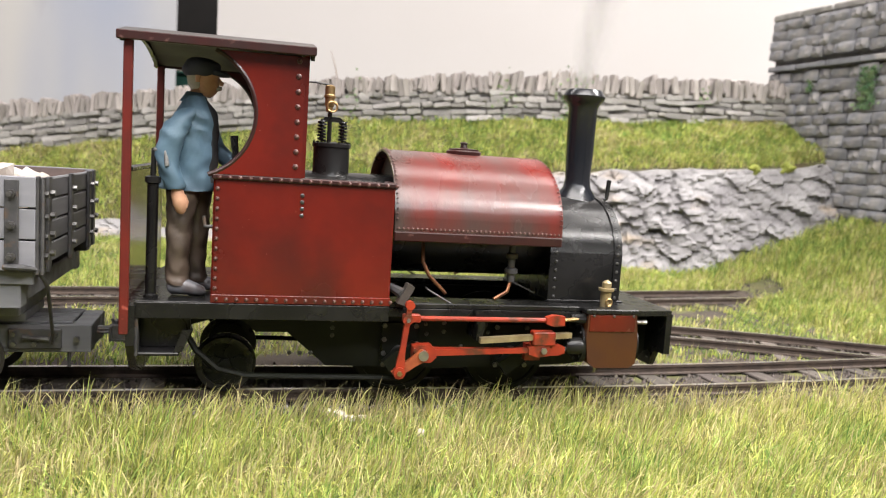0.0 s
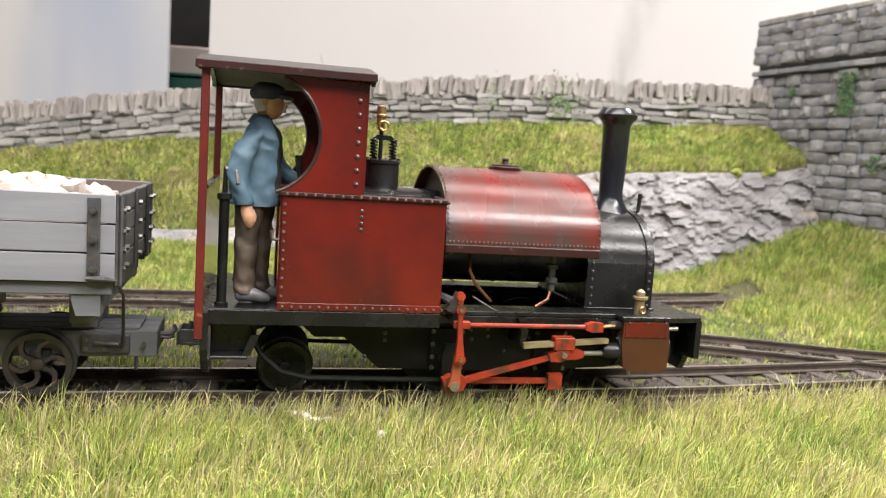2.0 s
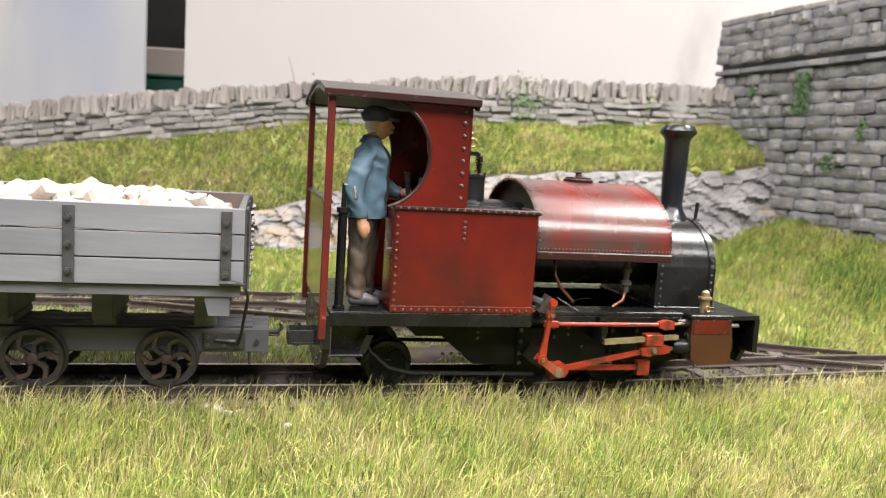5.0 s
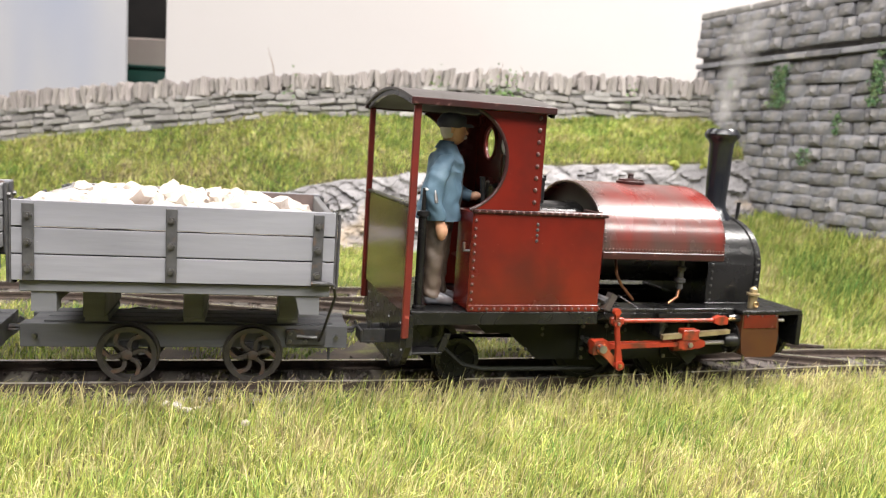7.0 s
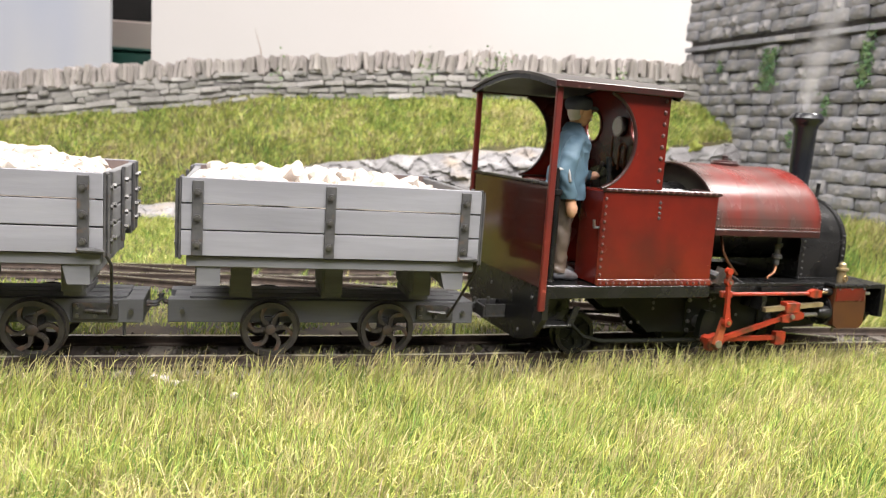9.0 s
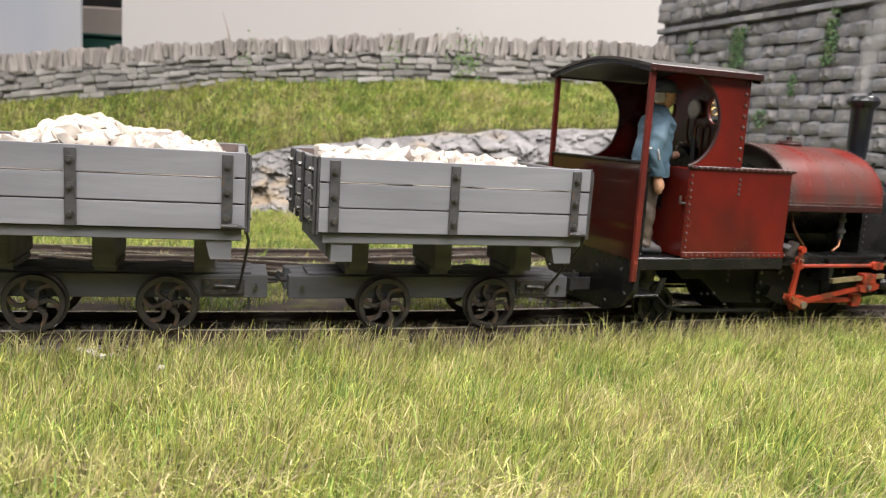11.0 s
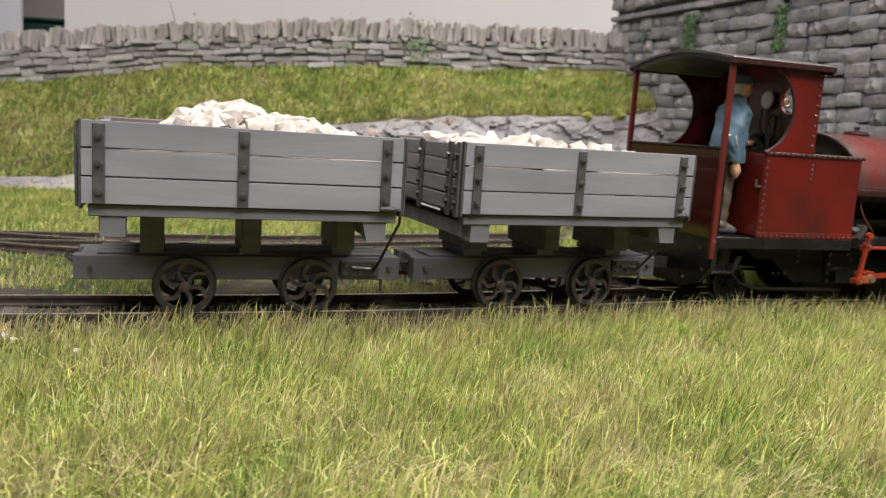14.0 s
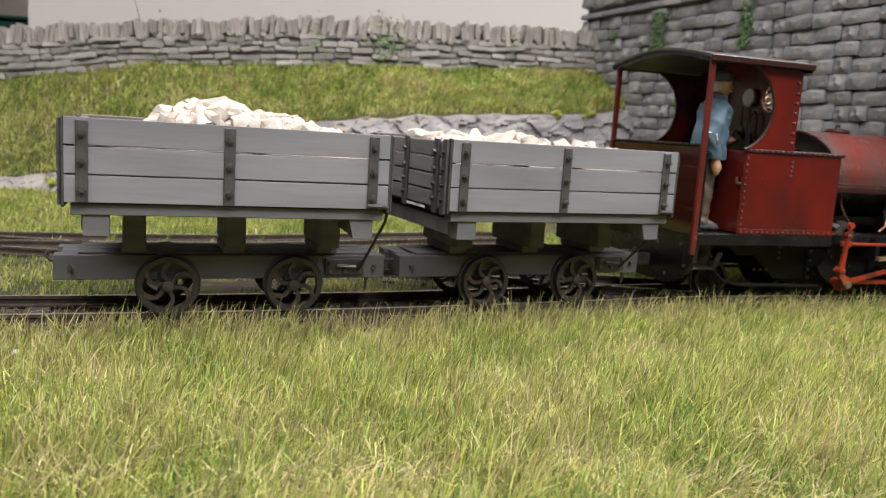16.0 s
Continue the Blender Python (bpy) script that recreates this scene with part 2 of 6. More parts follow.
def lathe(bm, profile, x, y, seg=24, z=0.0):
    """A profile of (radius, height) turned round an upright axis."""
    return tube(bm, [(x, y, z + h + i * 1e-5) for i, (r, h) in enumerate(profile)], [max(r, 0.01) for r, h in profile], seg)


def knob(bm, x, y, z, r, axis="y", out=-1, seg=6):
    """A rivet head: a low dome whose foot lies at (x, y, z)."""
    rows = ((r, 0), (r * 0.85, r * 0.4), (r * 0.4, r * 0.65))
    d = {"x": Vector((1, 0, 0)), "y": Vector((0, 1, 0)), "z": Vector((0, 0, 1))}[axis] * out
    return tube(bm, [Vector((x, y, z)) + d * h for q, h in rows], [q for q, h in rows], seg)


def link(name, bm, mat, parent=None, label="", smooth=35):
    bmesh.ops.recalc_face_normals(bm, faces=bm.faces)
    for v in bm.verts:
        v.co *= MM
    me = bpy.data.meshes.new(name)
    bm.to_mesh(me)
    bm.free()
    for m in (mat if isinstance(mat, (list, tuple)) else [mat]):
        me.materials.append(m)
    if smooth:
        me.polygons.foreach_set("use_smooth", [True] * len(me.polygons))
        me.set_sharp_from_angle(angle=radians(smooth))
    ob = new(name, me)
    if parent:
        ob.parent = parent
    if label:
        ob["label"] = label
    return ob


def part(name, bm, mat, parent, label="", smooth=35):
    return link(name, bm, mat, parent, label, smooth)


def same(ob, name, m, parent):
    """Another object on the same mesh, at the pose m (millimetres)."""
    o = new(name, ob.data)
    o.parent = parent
    o.matrix_basis = m
    return o


def mpose(x, y, z, rx=0, ry=0, rz=0):
    return pose(x * MM, y * MM, z * MM, rx, ry, rz)


def B():
    return bmesh.new()


def ns(x, y, z=0.0):
    return noise.noise(Vector((x, y, z)))


# ---- the plan, in millimetres: x along the line, y away from the viewer, z up from the rail head ----
GAUGE = 32.0


def main_y(x):
    u = x / 1000
    if u > 0.34:
        return main_y(340) + (x - 340) * 0.20
    if u < -0.16:
        return main_y(-160) + (x + 160) * 0.253
    return 1000 * (0.2396 * u + 0.1019 * u**2 + 1.0427 * u**3 + 0.3788 * u**4 - 7.706 * u**5)


def spline(pts, n):
    """A smooth line through a few points."""
    out = []
    q = [pts[0]] + list(pts) + [pts[-1]]
    for i in range(1, len(q) - 2):
        p0, p1, p2, p3 = (Vector(p) for p in q[i - 1:i + 3])
        for k in range(n):
            t = k / n
            out.append(0.5 * (2 * p1 + (p2 - p0) * t + (2 * p0 - 5 * p1 + 4 * p2 - p3) * t * t + (3 * p1 - p0 - 3 * p2 + p3) * t**3))
    return out + [Vector(pts[-1])]


MAIN = [Vector((x, main_y(x))) for x in range(-620, 621, 10)]
LOOP = spline([(-620, 30), (-420, 82), (-254, 130), (-200, 148), (-95, 174), (30, 208), (143, 262), (225, 298), (330, 345), (420, 392)], 12)
LINKT = spline([(-200, 148), (-140, 156), (-85, 150), (30, 143), (150, 134), (210, 126), (262, 116), (330, 109), (400, 117)], 12)


def lin(table, x):
    return float(np.interp(x, [p[0] for p in table], [p[1] for p in table]))


WALL_Y = 490.0
WALL_BASE = [(-620, 62), (-455, 76), (-344, 93), (-244, 106), (-110, 130), (65, 141), (329, 152), (420, 155)]
WALL_TOP = [(-620, 106), (-455, 123), (-243, 154), (-112, 170), (25, 183), (62, 186), (324, 193), (420, 196)]
ROCK_TOP = [(-620, 25), (-411, 20), (-250, 8), (-180, 14), (-150, 28), (-90, 50), (-33, 67), (88, 86), (173, 97), (308, 107), (364, 114), (460, 116)]
B0, BD = Vector((345, 515)), Vector((0.3178, -0.9481))


def bld_gap(x, y):
    """How far a place lies before the face of the tall stone wall."""
    return -((x - B0.x) * 0.9481 + (y - B0.y) * 0.3178)


def ground_z(x, y):
    z = -6.0
    if y < main_y(x) - 30:
        d = main_y(x) - 30 - y
        z = -7 - 4 * min(1, d / 40) + 2.5 * ns(x * 0.012, y * 0.012) + 1.0 * ns(x * 0.05, y * 0.05)
    elif y > 400:
        a, b = lin(ROCK_TOP, x), lin(WALL_BASE, x)
        k = min(1, max(0, (y - 425) / 60))
        z = -4 if y < 425 else a + (b - a) * (k**0.8) + 3 * ns(x * 0.02, y * 0.02)
        if y > 500:
            z = b
    else:
        z += 1.2 * ns(x * 0.03, y * 0.03)
        if y > 300:
            z += (y - 300) * 0.08
    g = bld_gap(x, y)
    if y > 120 and g < 150 and y < 424:
        k = max(0, 1 - max(g, 0) / 150) * min(1, (y - 120) / 120)
        z += 62 * k**1.3 + 3 * k * ns(x * 0.03, y * 0.03)
    return z


def near_track(x, y):
    best = abs(y - main_y(x)) * 0.97
    for line in (LOOP, LINKT):
        for p in line[::3]:
            if abs(p.x - x) < 14 and p.x < 292:
                best = min(best, abs(p.y - y) * 0.93)
    return best


def build_ground():
    xs = list(np.arange(-640, 641, 6.0))
    ys = list(np.arange(-420, 400, 6.0)) + list(np.arange(400, 640, 5.0))
    v = [(x * MM, y * MM, ground_z(x, y) * MM) for y in ys for x in xs]
    w = len(xs)
    f = [(j * w + i, j * w + i + 1, (j + 1) * w + i + 1, (j + 1) * w + i) for j in range(len(ys) - 1) for i in range(w - 1)]
    me = bpy.data.meshes.new("ground")
    me.from_pydata(v, [], f)
    me.materials.append(SOIL)
    me.materials.append(TURF)
    idx = []
    for j in range(len(ys) - 1):
        for i in range(w - 1):
            x, y = xs[i], ys[j]
            idx.append(1 if (y < main_y(x) - 34 or y > 330 or bld_gap(x, y) < 130) else 0)
    me.polygons.foreach_set("material_index", idx)
    me.polygons.foreach_set("use_smooth", [True] * len(me.polygons))
    tagged(new("ground", me), "cinder and turf ground of a model railway layout", "ground", kind="structure")


def build_room():
    # unseen shell round the layout; floor and walls dark to keep bounce light low
    bm = box(B(), -2600, 2600, -2600, 2600, -1000, -960)
    tagged(link("floor", bm, HALLW, smooth=0), "plain dark unseen hall floor", "floor", kind="structure")
    for nm, a in (("wall_north", (-2600, 2600, 2600, 2640)), ("wall_south", (-2600, 2600, -2640, -2600)),
                  ("wall_west", (-2640, -2600, -2600, 2600)), ("wall_east", (2600, 2640, -2600, 2600))):
        tagged(link(nm, box(B(), *a, -960, 1700), HALLW, smooth=0), "plain dark unseen hall wall", "wall", kind="structure")
    tagged(link("ceiling", box(B(), -2640, 2640, -2640, 2640, 1700, 1740), BOARD, smooth=0), "plain white hall ceiling", "ceiling", kind="structure")
    # the layout's board
    tagged(link("baseboard", box(B(), -640, 640, -420, 660, -962, -30, 1), CARD, smooth=0), "plain boxed-in timber layout base under the scenery", "board", kind="structure")
    # backscene with its slot
    bm = box(B(), -281, 900, 634, 640, -40, 620)
    tagged(link("backdrop", bm, BOARD, smooth=0), "plain cream backscene board behind the stone wall", "backdrop", kind="structure")
    bm = B()
    pts = [(-900, 560), (-700, 596), (-560, 618), (-440, 630), (-331, 634)]
    prism(bm, pts + [(p[0], p[1] + 6) for p in pts[::-1]], -40, 620, "z")
    tagged(link("backdrop", bm, BOARD_B, smooth=50), "pale cloudy backscene board with a soft blue tint", "backdrop", kind="structure")
    # added black sheet: stands in for the unlit space seen through the slot
    tagged(link("curtain", box(B(), -560, -60, 900, 904, -962, 900), DARKV, smooth=0), "black sheet standing in for the dark space behind the backscene", "curtain")
    tagged(link("cardboard_box", box(B(), -420, -250, 760, 860, 40, 228, 2), CARD), "pale brown cardboard box seen behind the backscene", "box")
    crate = new("crate")
    part("crate_body", box(B(), -420, -262, 700, 750, 40, 183, 3), GREENBOX, crate)
    part("rim", box(B(), -424, -258, 696, 754, 183, 187, 1), GREENBOX, crate)
    tagged(crate, "dark green plastic crate behind the backscene", "crate")
    tagged(link("draped_table", box(B(), -560, -60, 690, 899, -962, 40), DARKV, smooth=0), "black draped table behind the backscene", "table")


# ---- tracks ----
def offset(line, d):
    out = []
    for i, p in enumerate(line):
        t = (line[min(i + 1, len(line) - 1)] - line[max(i - 1, 0)]).normalized()
        out.append(p + d * Vector((-t.y, t.x)))
    return out


def rail_mesh(line, d):
    """A flat-bottomed rail swept along a line, head at z = 0."""
    prof = [(-1.15, 0), (1.15, 0), (1.15, -1.3), (0.45, -1.6), (0.45, -3.6), (2.0, -4.2), (2.0, -4.7), (-2.0, -4.7), (-2.0, -4.2), (-0.45, -3.6), (-0.45, -1.6), (-1.15, -1.3)]
    bm = B()
    rings = []
    for i, p in enumerate(line):
        t = (line[min(i + 1, len(line) - 1)] - line[max(i - 1, 0)]).normalized()
        nrm = Vector((-t.y, t.x))
        rings.append([bm.verts.new((p.x + (d + a) * nrm.x, p.y + (d + a) * nrm.y, b)) for a, b in prof])
    n = len(prof)
    for r0, r1 in zip(rings, rings[1:]):
        for k in range(n):
            f = bm.faces.new((r0[k], r0[(k + 1) % n], r1[(k + 1) % n], r1[k]))
            f.material_index = 1 if k == 0 else 0
    return bm


def build_track(name, line, label, x0, x1):
    tr = new(name)
    pts = [p for p in line if x0 <= p.x <= x1]
    for side in (-1, 1):
        part("rail", rail_mesh(pts, side * (GAUGE / 2 + 1.15)), [RAIL, RAILTOP], tr, smooth=0)
    # sleepers every 33 mm along the line
    sl = None
    acc = 20.0
    for a, b in zip(pts, pts[1:]):
        seg = (b - a).length
        while acc < seg:
            p = a + (b - a) * (acc / seg)
            ang = math.degrees(math.atan2(b.y - a.y, b.x - a.x)) + random.uniform(-2.5, 2.5)
            m = mpose(p.x + random.uniform(-1.5, 1.5), p.y + random.uniform(-2, 2), -6.9, 0, 0, ang)
            if sl is None:
                sl = part("sleeper", box(B(), -5, 5, -29, 29, -3, 2.1, 0.5, 0.35), SLEEPER, tr)
                sl.matrix_basis = m
            else:
                same(sl, "sleeper", m, tr)
            acc += 33
        acc -= seg
    tagged(tr, label, "track", kind="structure")
    return tr


def build_grit():
    """Cinders and small stones between and beside the rails."""
    rng = np.random.default_rng(4)
    v, f = [], []
    count = 0
    while count < 9000:
        line, lo, hi = ((MAIN, -300, 420), (LOOP, -420, 330), (LINKT, -200, 400))[rng.choice(3, p=[0.6, 0.22, 0.18])]
        p = line[rng.integers(len(line))]
        if not lo < p.x < hi:
            continue
        x, y = p.x + rng.uniform(-8, 8), p.y + rng.normal(0, 17)
        if line is MAIN and y < main_y(x) - 36:
            continue
        r = rng.uniform(0.5, 1.5)
        z = ground_z(x, y) + r * 0.3
        k = len(v)
        q = rng.normal(0, 1, (4, 3))
        q /= np.linalg.norm(q, axis=1)[:, None]
        q = np.vstack([[1, 0, -.4], [-.5, .87, -.4], [-.5, -.87, -.4], [0, 0, 1]]) + 0.35 * q
        v += [((x + a * r) * MM, (y + b * r) * MM, (z + c * r) * MM) for a, b, c in q]
        f += [(k, k + 1, k + 3), (k + 1, k + 2, k + 3), (k + 2, k, k + 3)]
        count += 1
    me = bpy.data.meshes.new("ballast")
    me.from_pydata(v, [], f)
    me.materials.append(GRIT)
    tagged(new("ballast", me), "fine dark cinder ballast between the rails", "ballast", kind="stuff")
    v, f = [], []
    for _ in range(1500):
        x = rng.normal(-10, 55)
        y = main_y(x) - rng.uniform(21, 37) - 1.5
        r = rng.uniform(0.35, 1.0)
        z = ground_z(x, y) + r * 0.4
        k = len(v)
        q = np.vstack([[1, 0, -.4], [-.5, .87, -.4], [-.5, -.87, -.4], [0, 0, .9]]) + 0.3 * rng.normal(0, 1, (4, 3))
        v += [((x + a * r) * MM, (y + b * r) * MM, (z + c * r) * MM) for a, b, c in q]
        f += [(k, k + 1, k + 3), (k + 1, k + 2, k + 3), (k + 2, k, k + 3)]
    me = bpy.data.meshes.new("gravel")
    me.from_pydata(v, [], f)
    me.materials.append(PALE_GRIT)
    tagged(new("gravel", me), "pale grey grit spilled beside the near rail", "gravel", kind="stuff")
    for x, y, s in [(-33, -48, 1.5), (-28.5, -49.5, 1.2), (-2, -58, 1.0), (-38, -47, 1.0), (-24, -47, 0.8)]:
        bm = stone_bm(7, 5, 4.5, random.random() * 50)
        o = link("pebble", bm, STONE_W)
        o.matrix_basis = mpose(x, y, ground_z(x, y) + 5.0, 0, 0, x * 7) @ Matrix.Scale(s * 0.6, 4)
        tagged(o, "small pale stone lying in the grass", "stone", "pale stones in the grass")


def stone_bm(lx, ly, lz, seed, rough=0.28, sub=1):
    bm = B()
    bmesh.ops.create_icosphere(bm, subdivisions=sub, radius=1)
    for v in bm.verts:
        d = v.co.copy()
        k = 1 + rough * ns(d.x * 1.3 + seed, d.y * 1.3, d.z * 1.3 + seed) * 2
        q = max(abs(d.x), abs(d.y), abs(d.z)) ** 0.55
        v.co = Vector((d.x * lx / 2, d.y * ly / 2, d.z * lz / 2)) * k / q
    return bm


# ---- grass ----
def blade_field(name, spots, mats, label, hmin, hmax, width, lean, seed, wind=(0.3, -0.1)):
    """Many single blades: each a narrow bent strip that ends in a point. spots: rows of x, y, z, height factor, tint."""
    rng = np.random.default_rng(seed)
    P = np.array(spots, dtype=np.float64)
    n = len(P)
    h = rng.uniform(hmin, hmax, n) * P[:, 3]
    az = rng.uniform(0, 2 * np.pi, n)
    wx, wy = np.cos(az) * width / 2, np.sin(az) * width / 2
    # tufts: neighbours lean much the same way
    swirl = np.array([ns(x * 0.035, y * 0.045, seed) + 0.6 * ns(x * 0.11, y * 0.13, seed + 5) for x, y in P[:, :2]])
    la = 2 * np.pi * (1.3 * swirl + rng.normal(0, 0.17, n))
    lm = np.abs(rng.normal(0, lean, n)) * np.where(rng.random(n) < 0.25, 2.0, 1.0)
    lx, ly = np.cos(la) * lm + wind[0] * lean, np.sin(la) * lm + wind[1] * lean
    co = np.zeros((n, 7, 3))
    for k, (u, q, side) in enumerate(((0, 0, -1), (0, 0, 1), (0.42, 0.20, -0.9), (0.42, 0.20, 0.9), (0.78, 0.58, -0.65), (0.78, 0.58, 0.65), (1.0, 1.0, 0))):
        co[:, k, 0] = P[:, 0] + lx * h * q + side * wx
        co[:, k, 1] = P[:, 1] + ly * h * q + side * wy
        co[:, k, 2] = P[:, 2] - 0.8 + h * u * np.sqrt(np.maximum(0.15, 1 - (lm * 0.8 * q) ** 2))
    me = bpy.data.meshes.new(name)
    me.vertices.add(n * 7)
    me.vertices.foreach_set("co", (co * MM).ravel())
    base = np.arange(n)[:, None] * 7
    loops = (base + np.array([0, 1, 3, 2, 2, 3, 5, 4, 4, 5, 6])).ravel()
    me.loops.add(n * 11)
    me.loops.foreach_set("vertex_index", loops.astype(np.int32))
    me.polygons.add(n * 3)
    starts = (np.arange(n)[:, None] * 11 + np.array([0, 4, 8])).ravel()
    me.polygons.foreach_set("loop_start", starts.astype(np.int32))
    me.polygons.foreach_set("loop_total", np.tile([4, 4, 3], n).astype(np.int32))
    for m in mats:
        me.materials.append(m)
    me.polygons.foreach_set("material_index", np.repeat(P[:, 4].astype(np.int32), 3))
    me.update(calc_edges=True)
    me.validate()
    return tagged(new(name, me), label, "grass", kind="stuff")


def blade_mat(name, c, var=0.4):
    m = material(name, c, tuple(v * 0.72 for v in c), 60, 0.75, per=(var, "island"), spec=0.12)
    b = m.node_tree.nodes["Principled BSDF"]
    b.inputs["Subsurface Weight"].default_value = 0.0
    tr = m.node_tree.nodes.new("ShaderNodeBsdfTranslucent")
    ms = m.node_tree.nodes.new("ShaderNodeMixShader")
    ms.inputs[0].default_value = 0.30
    link_from = b.inputs["Base Color"].links[0].from_socket
    m.node_tree.links.new(link_from, tr.inputs[0])
    m.node_tree.links.new(b.outputs[0], ms.inputs[1])
    m.node_tree.links.new(tr.outputs[0], ms.inputs[2])
    m.node_tree.links.new(ms.outputs[0], m.node_tree.nodes["Material Output"].inputs[0])
    return m


G_STRAW = blade_mat("straw_grass", (0.56, 0.505, 0.25), 0.46)
G_LIME = blade_mat("lime_grass", (0.50, 0.525, 0.15), 0.48)
G_GREEN = blade_mat("green_grass", (0.345, 0.42, 0.105), 0.48)
G_DEEP = blade_mat("deep_green_grass", (0.165, 0.265, 0.065), 0.48)
DEAD = blade_mat("dead_stem", (0.40, 0.32, 0.22))
GRASSES = [G_STRAW, G_LIME, G_GREEN, G_DEEP]


def tint(x, y, rng, dry):
    k = 0.6 * ns(x * 0.02, y * 0.03, 7) + 0.45 * ns(x * 0.08, y * 0.09, 3) + dry + rng.uniform(-0.55, 0.55)
    return 0 if k > 0.42 else 1 if k > 0.02 else 2 if k > -0.38 else 3


def build_grass():
    rng = np.random.default_rng(11)
    # foreground sward
    spots = []
    for x, y in zip(rng.uniform(-330, 520, 210000), rng.uniform(-262, 90, 210000)):
        edge = main_y(x) - 33 + 5 * ns(x * 0.05, 2.0)
        if y > edge or (y < -200 and abs(x - 60) > 330):
            continue
        near_edge = (edge - y) < 12
        if near_edge and rng.random() < 0.6:
            continue
        hf = 1 + 0.35 * ns(x * 0.02, y * 0.02, 5)
        spots.append((x, y, ground_z(x, y), hf, tint(x, y, rng, 0.20 if y > -150 else 0.08)))
    blade_field("meadow_grass", spots, GRASSES, "dense straw and lime coloured fibre grass in the foreground", 6, 14.5, 0.46, 0.48, 1)
    # stray long blades along the track
    spots = []
    for x, y in zip(rng.uniform(-300, 480, 11000), rng.uniform(-240, 60, 11000)):
        if y < main_y(x) - 44:
            spots.append((x, y, ground_z(x, y), rng.uniform(0.7, 1.1), rng.choice([0, 0, 0, 1])))
    for x in rng.uniform(-330, 480, 5200):
        y = main_y(x) - 33 - abs(rng.normal(0, 7))
        spots.append((x, y, ground_z(x, y), rng.uniform(0.8, 1.25), rng.choice([0, 0, 0, 0, 1])))
    blade_field("long_grass", spots, GRASSES, "long stray straw blades beside the near rail", 9, 17, 0.42, 0.42, 2)
    # matted dead stems at the very front
    spots = []
    for x, y in zip(rng.uniform(-120, 330, 9000), rng.uniform(-250, -140, 9000)):
        if ns(x * 0.03, y * 0.04, 12) > 0.0:
            spots.append((x, y, ground_z(x, y) + 1.5, 1.0, rng.choice([0, 0, 1, 4])))
    blade_field("matted_grass", spots, GRASSES + [DEAD], "matted dry stems lying among the foreground grass", 9, 17, 0.5, 1.3, 8)
    # between and behind the tracks
    spots = []
    for x, y in zip(rng.uniform(-420, 470, 120000), rng.uniform(-60, 430, 120000)):
        if y < main_y(x) + 22 or bld_gap(x, y) < 0:
            continue
        d = near_track(x, y)
        if d < 24:
            continue
        k = ns(x * 0.016, y * 0.02, 9)
        behind = y > np.interp(x, [p.x for p in LOOP], [p.y for p in LOOP])
        if not behind and (k < -0.22 or rng.random() < 0.15) and bld_gap(x, y) > 180:
            continue
        if y > 395 + 10 * k and bld_gap(x, y) > 60:
            continue
        tall = 1.5 if bld_gap(x, y) < 170 and y > 130 else (1.15 if behind else 0.8)
        spots.append((x, y, ground_z(x, y), tall, tint(x, y, rng, 0.0)))
    blade_field("track_side_grass", spots, GRASSES, "tufts of green fibre grass between the tracks", 3.5, 8, 0.6, 0.4, 3)
    # tall grass before the rock and up to the blockwork
    spots = []
    for x, y in zip(rng.uniform(-260, 480, 95000), rng.uniform(110, 432, 95000)):
        g = bld_gap(x, y)
        loop = np.interp(x, [p.x for p in LOOP], [p.y for p in LOOP])
        bank = 0 < g < 165 and y > 135
        foot = g > 0 and y > loop + 26 and 300 < y < 392
        if (bank or foot) and near_track(x, y) > 22:
            hf = (1.35 if bank else 1.0) * (1 + 0.4 * ns(x * 0.03, y * 0.03, 2))
            spots.append((x, y, ground_z(x, y), hf, tint(x, y, rng, 0.06)))
    blade_field("tall_grass", spots, GRASSES, "tall pale green grass at the foot of the rock", 5, 11, 0.7, 0.5, 6)
    # bank under the wall
    spots = []
    for x, y in zip(rng.uniform(-560, 380, 62000), rng.uniform(424, 486, 62000)):
        if bld_gap(x, y) < 2:
            continue
        spots.append((x, y, ground_z(x, y), 1.0, tint(x * 0.8, y, rng, 0.10)))
    blade_field("bank_grass", spots, GRASSES, "short lime green grass on the bank under the stone wall", 3.5, 7, 0.9, 0.55, 4)


# ---- rock face ----
def facet(u, w, depth):
    """Broken faces: every cell stands out by its own amount and leans its own way."""
    p = Vector((u, w, 0.5))
    c = noise.voronoi(p)[1][0]
    r = noise.noise_vector(c * 5.3)
    return depth * (1.6 * r.x + 2.2 * ((u - c.x) * r.y + (w - c.y) * (r.z - 0.25)))


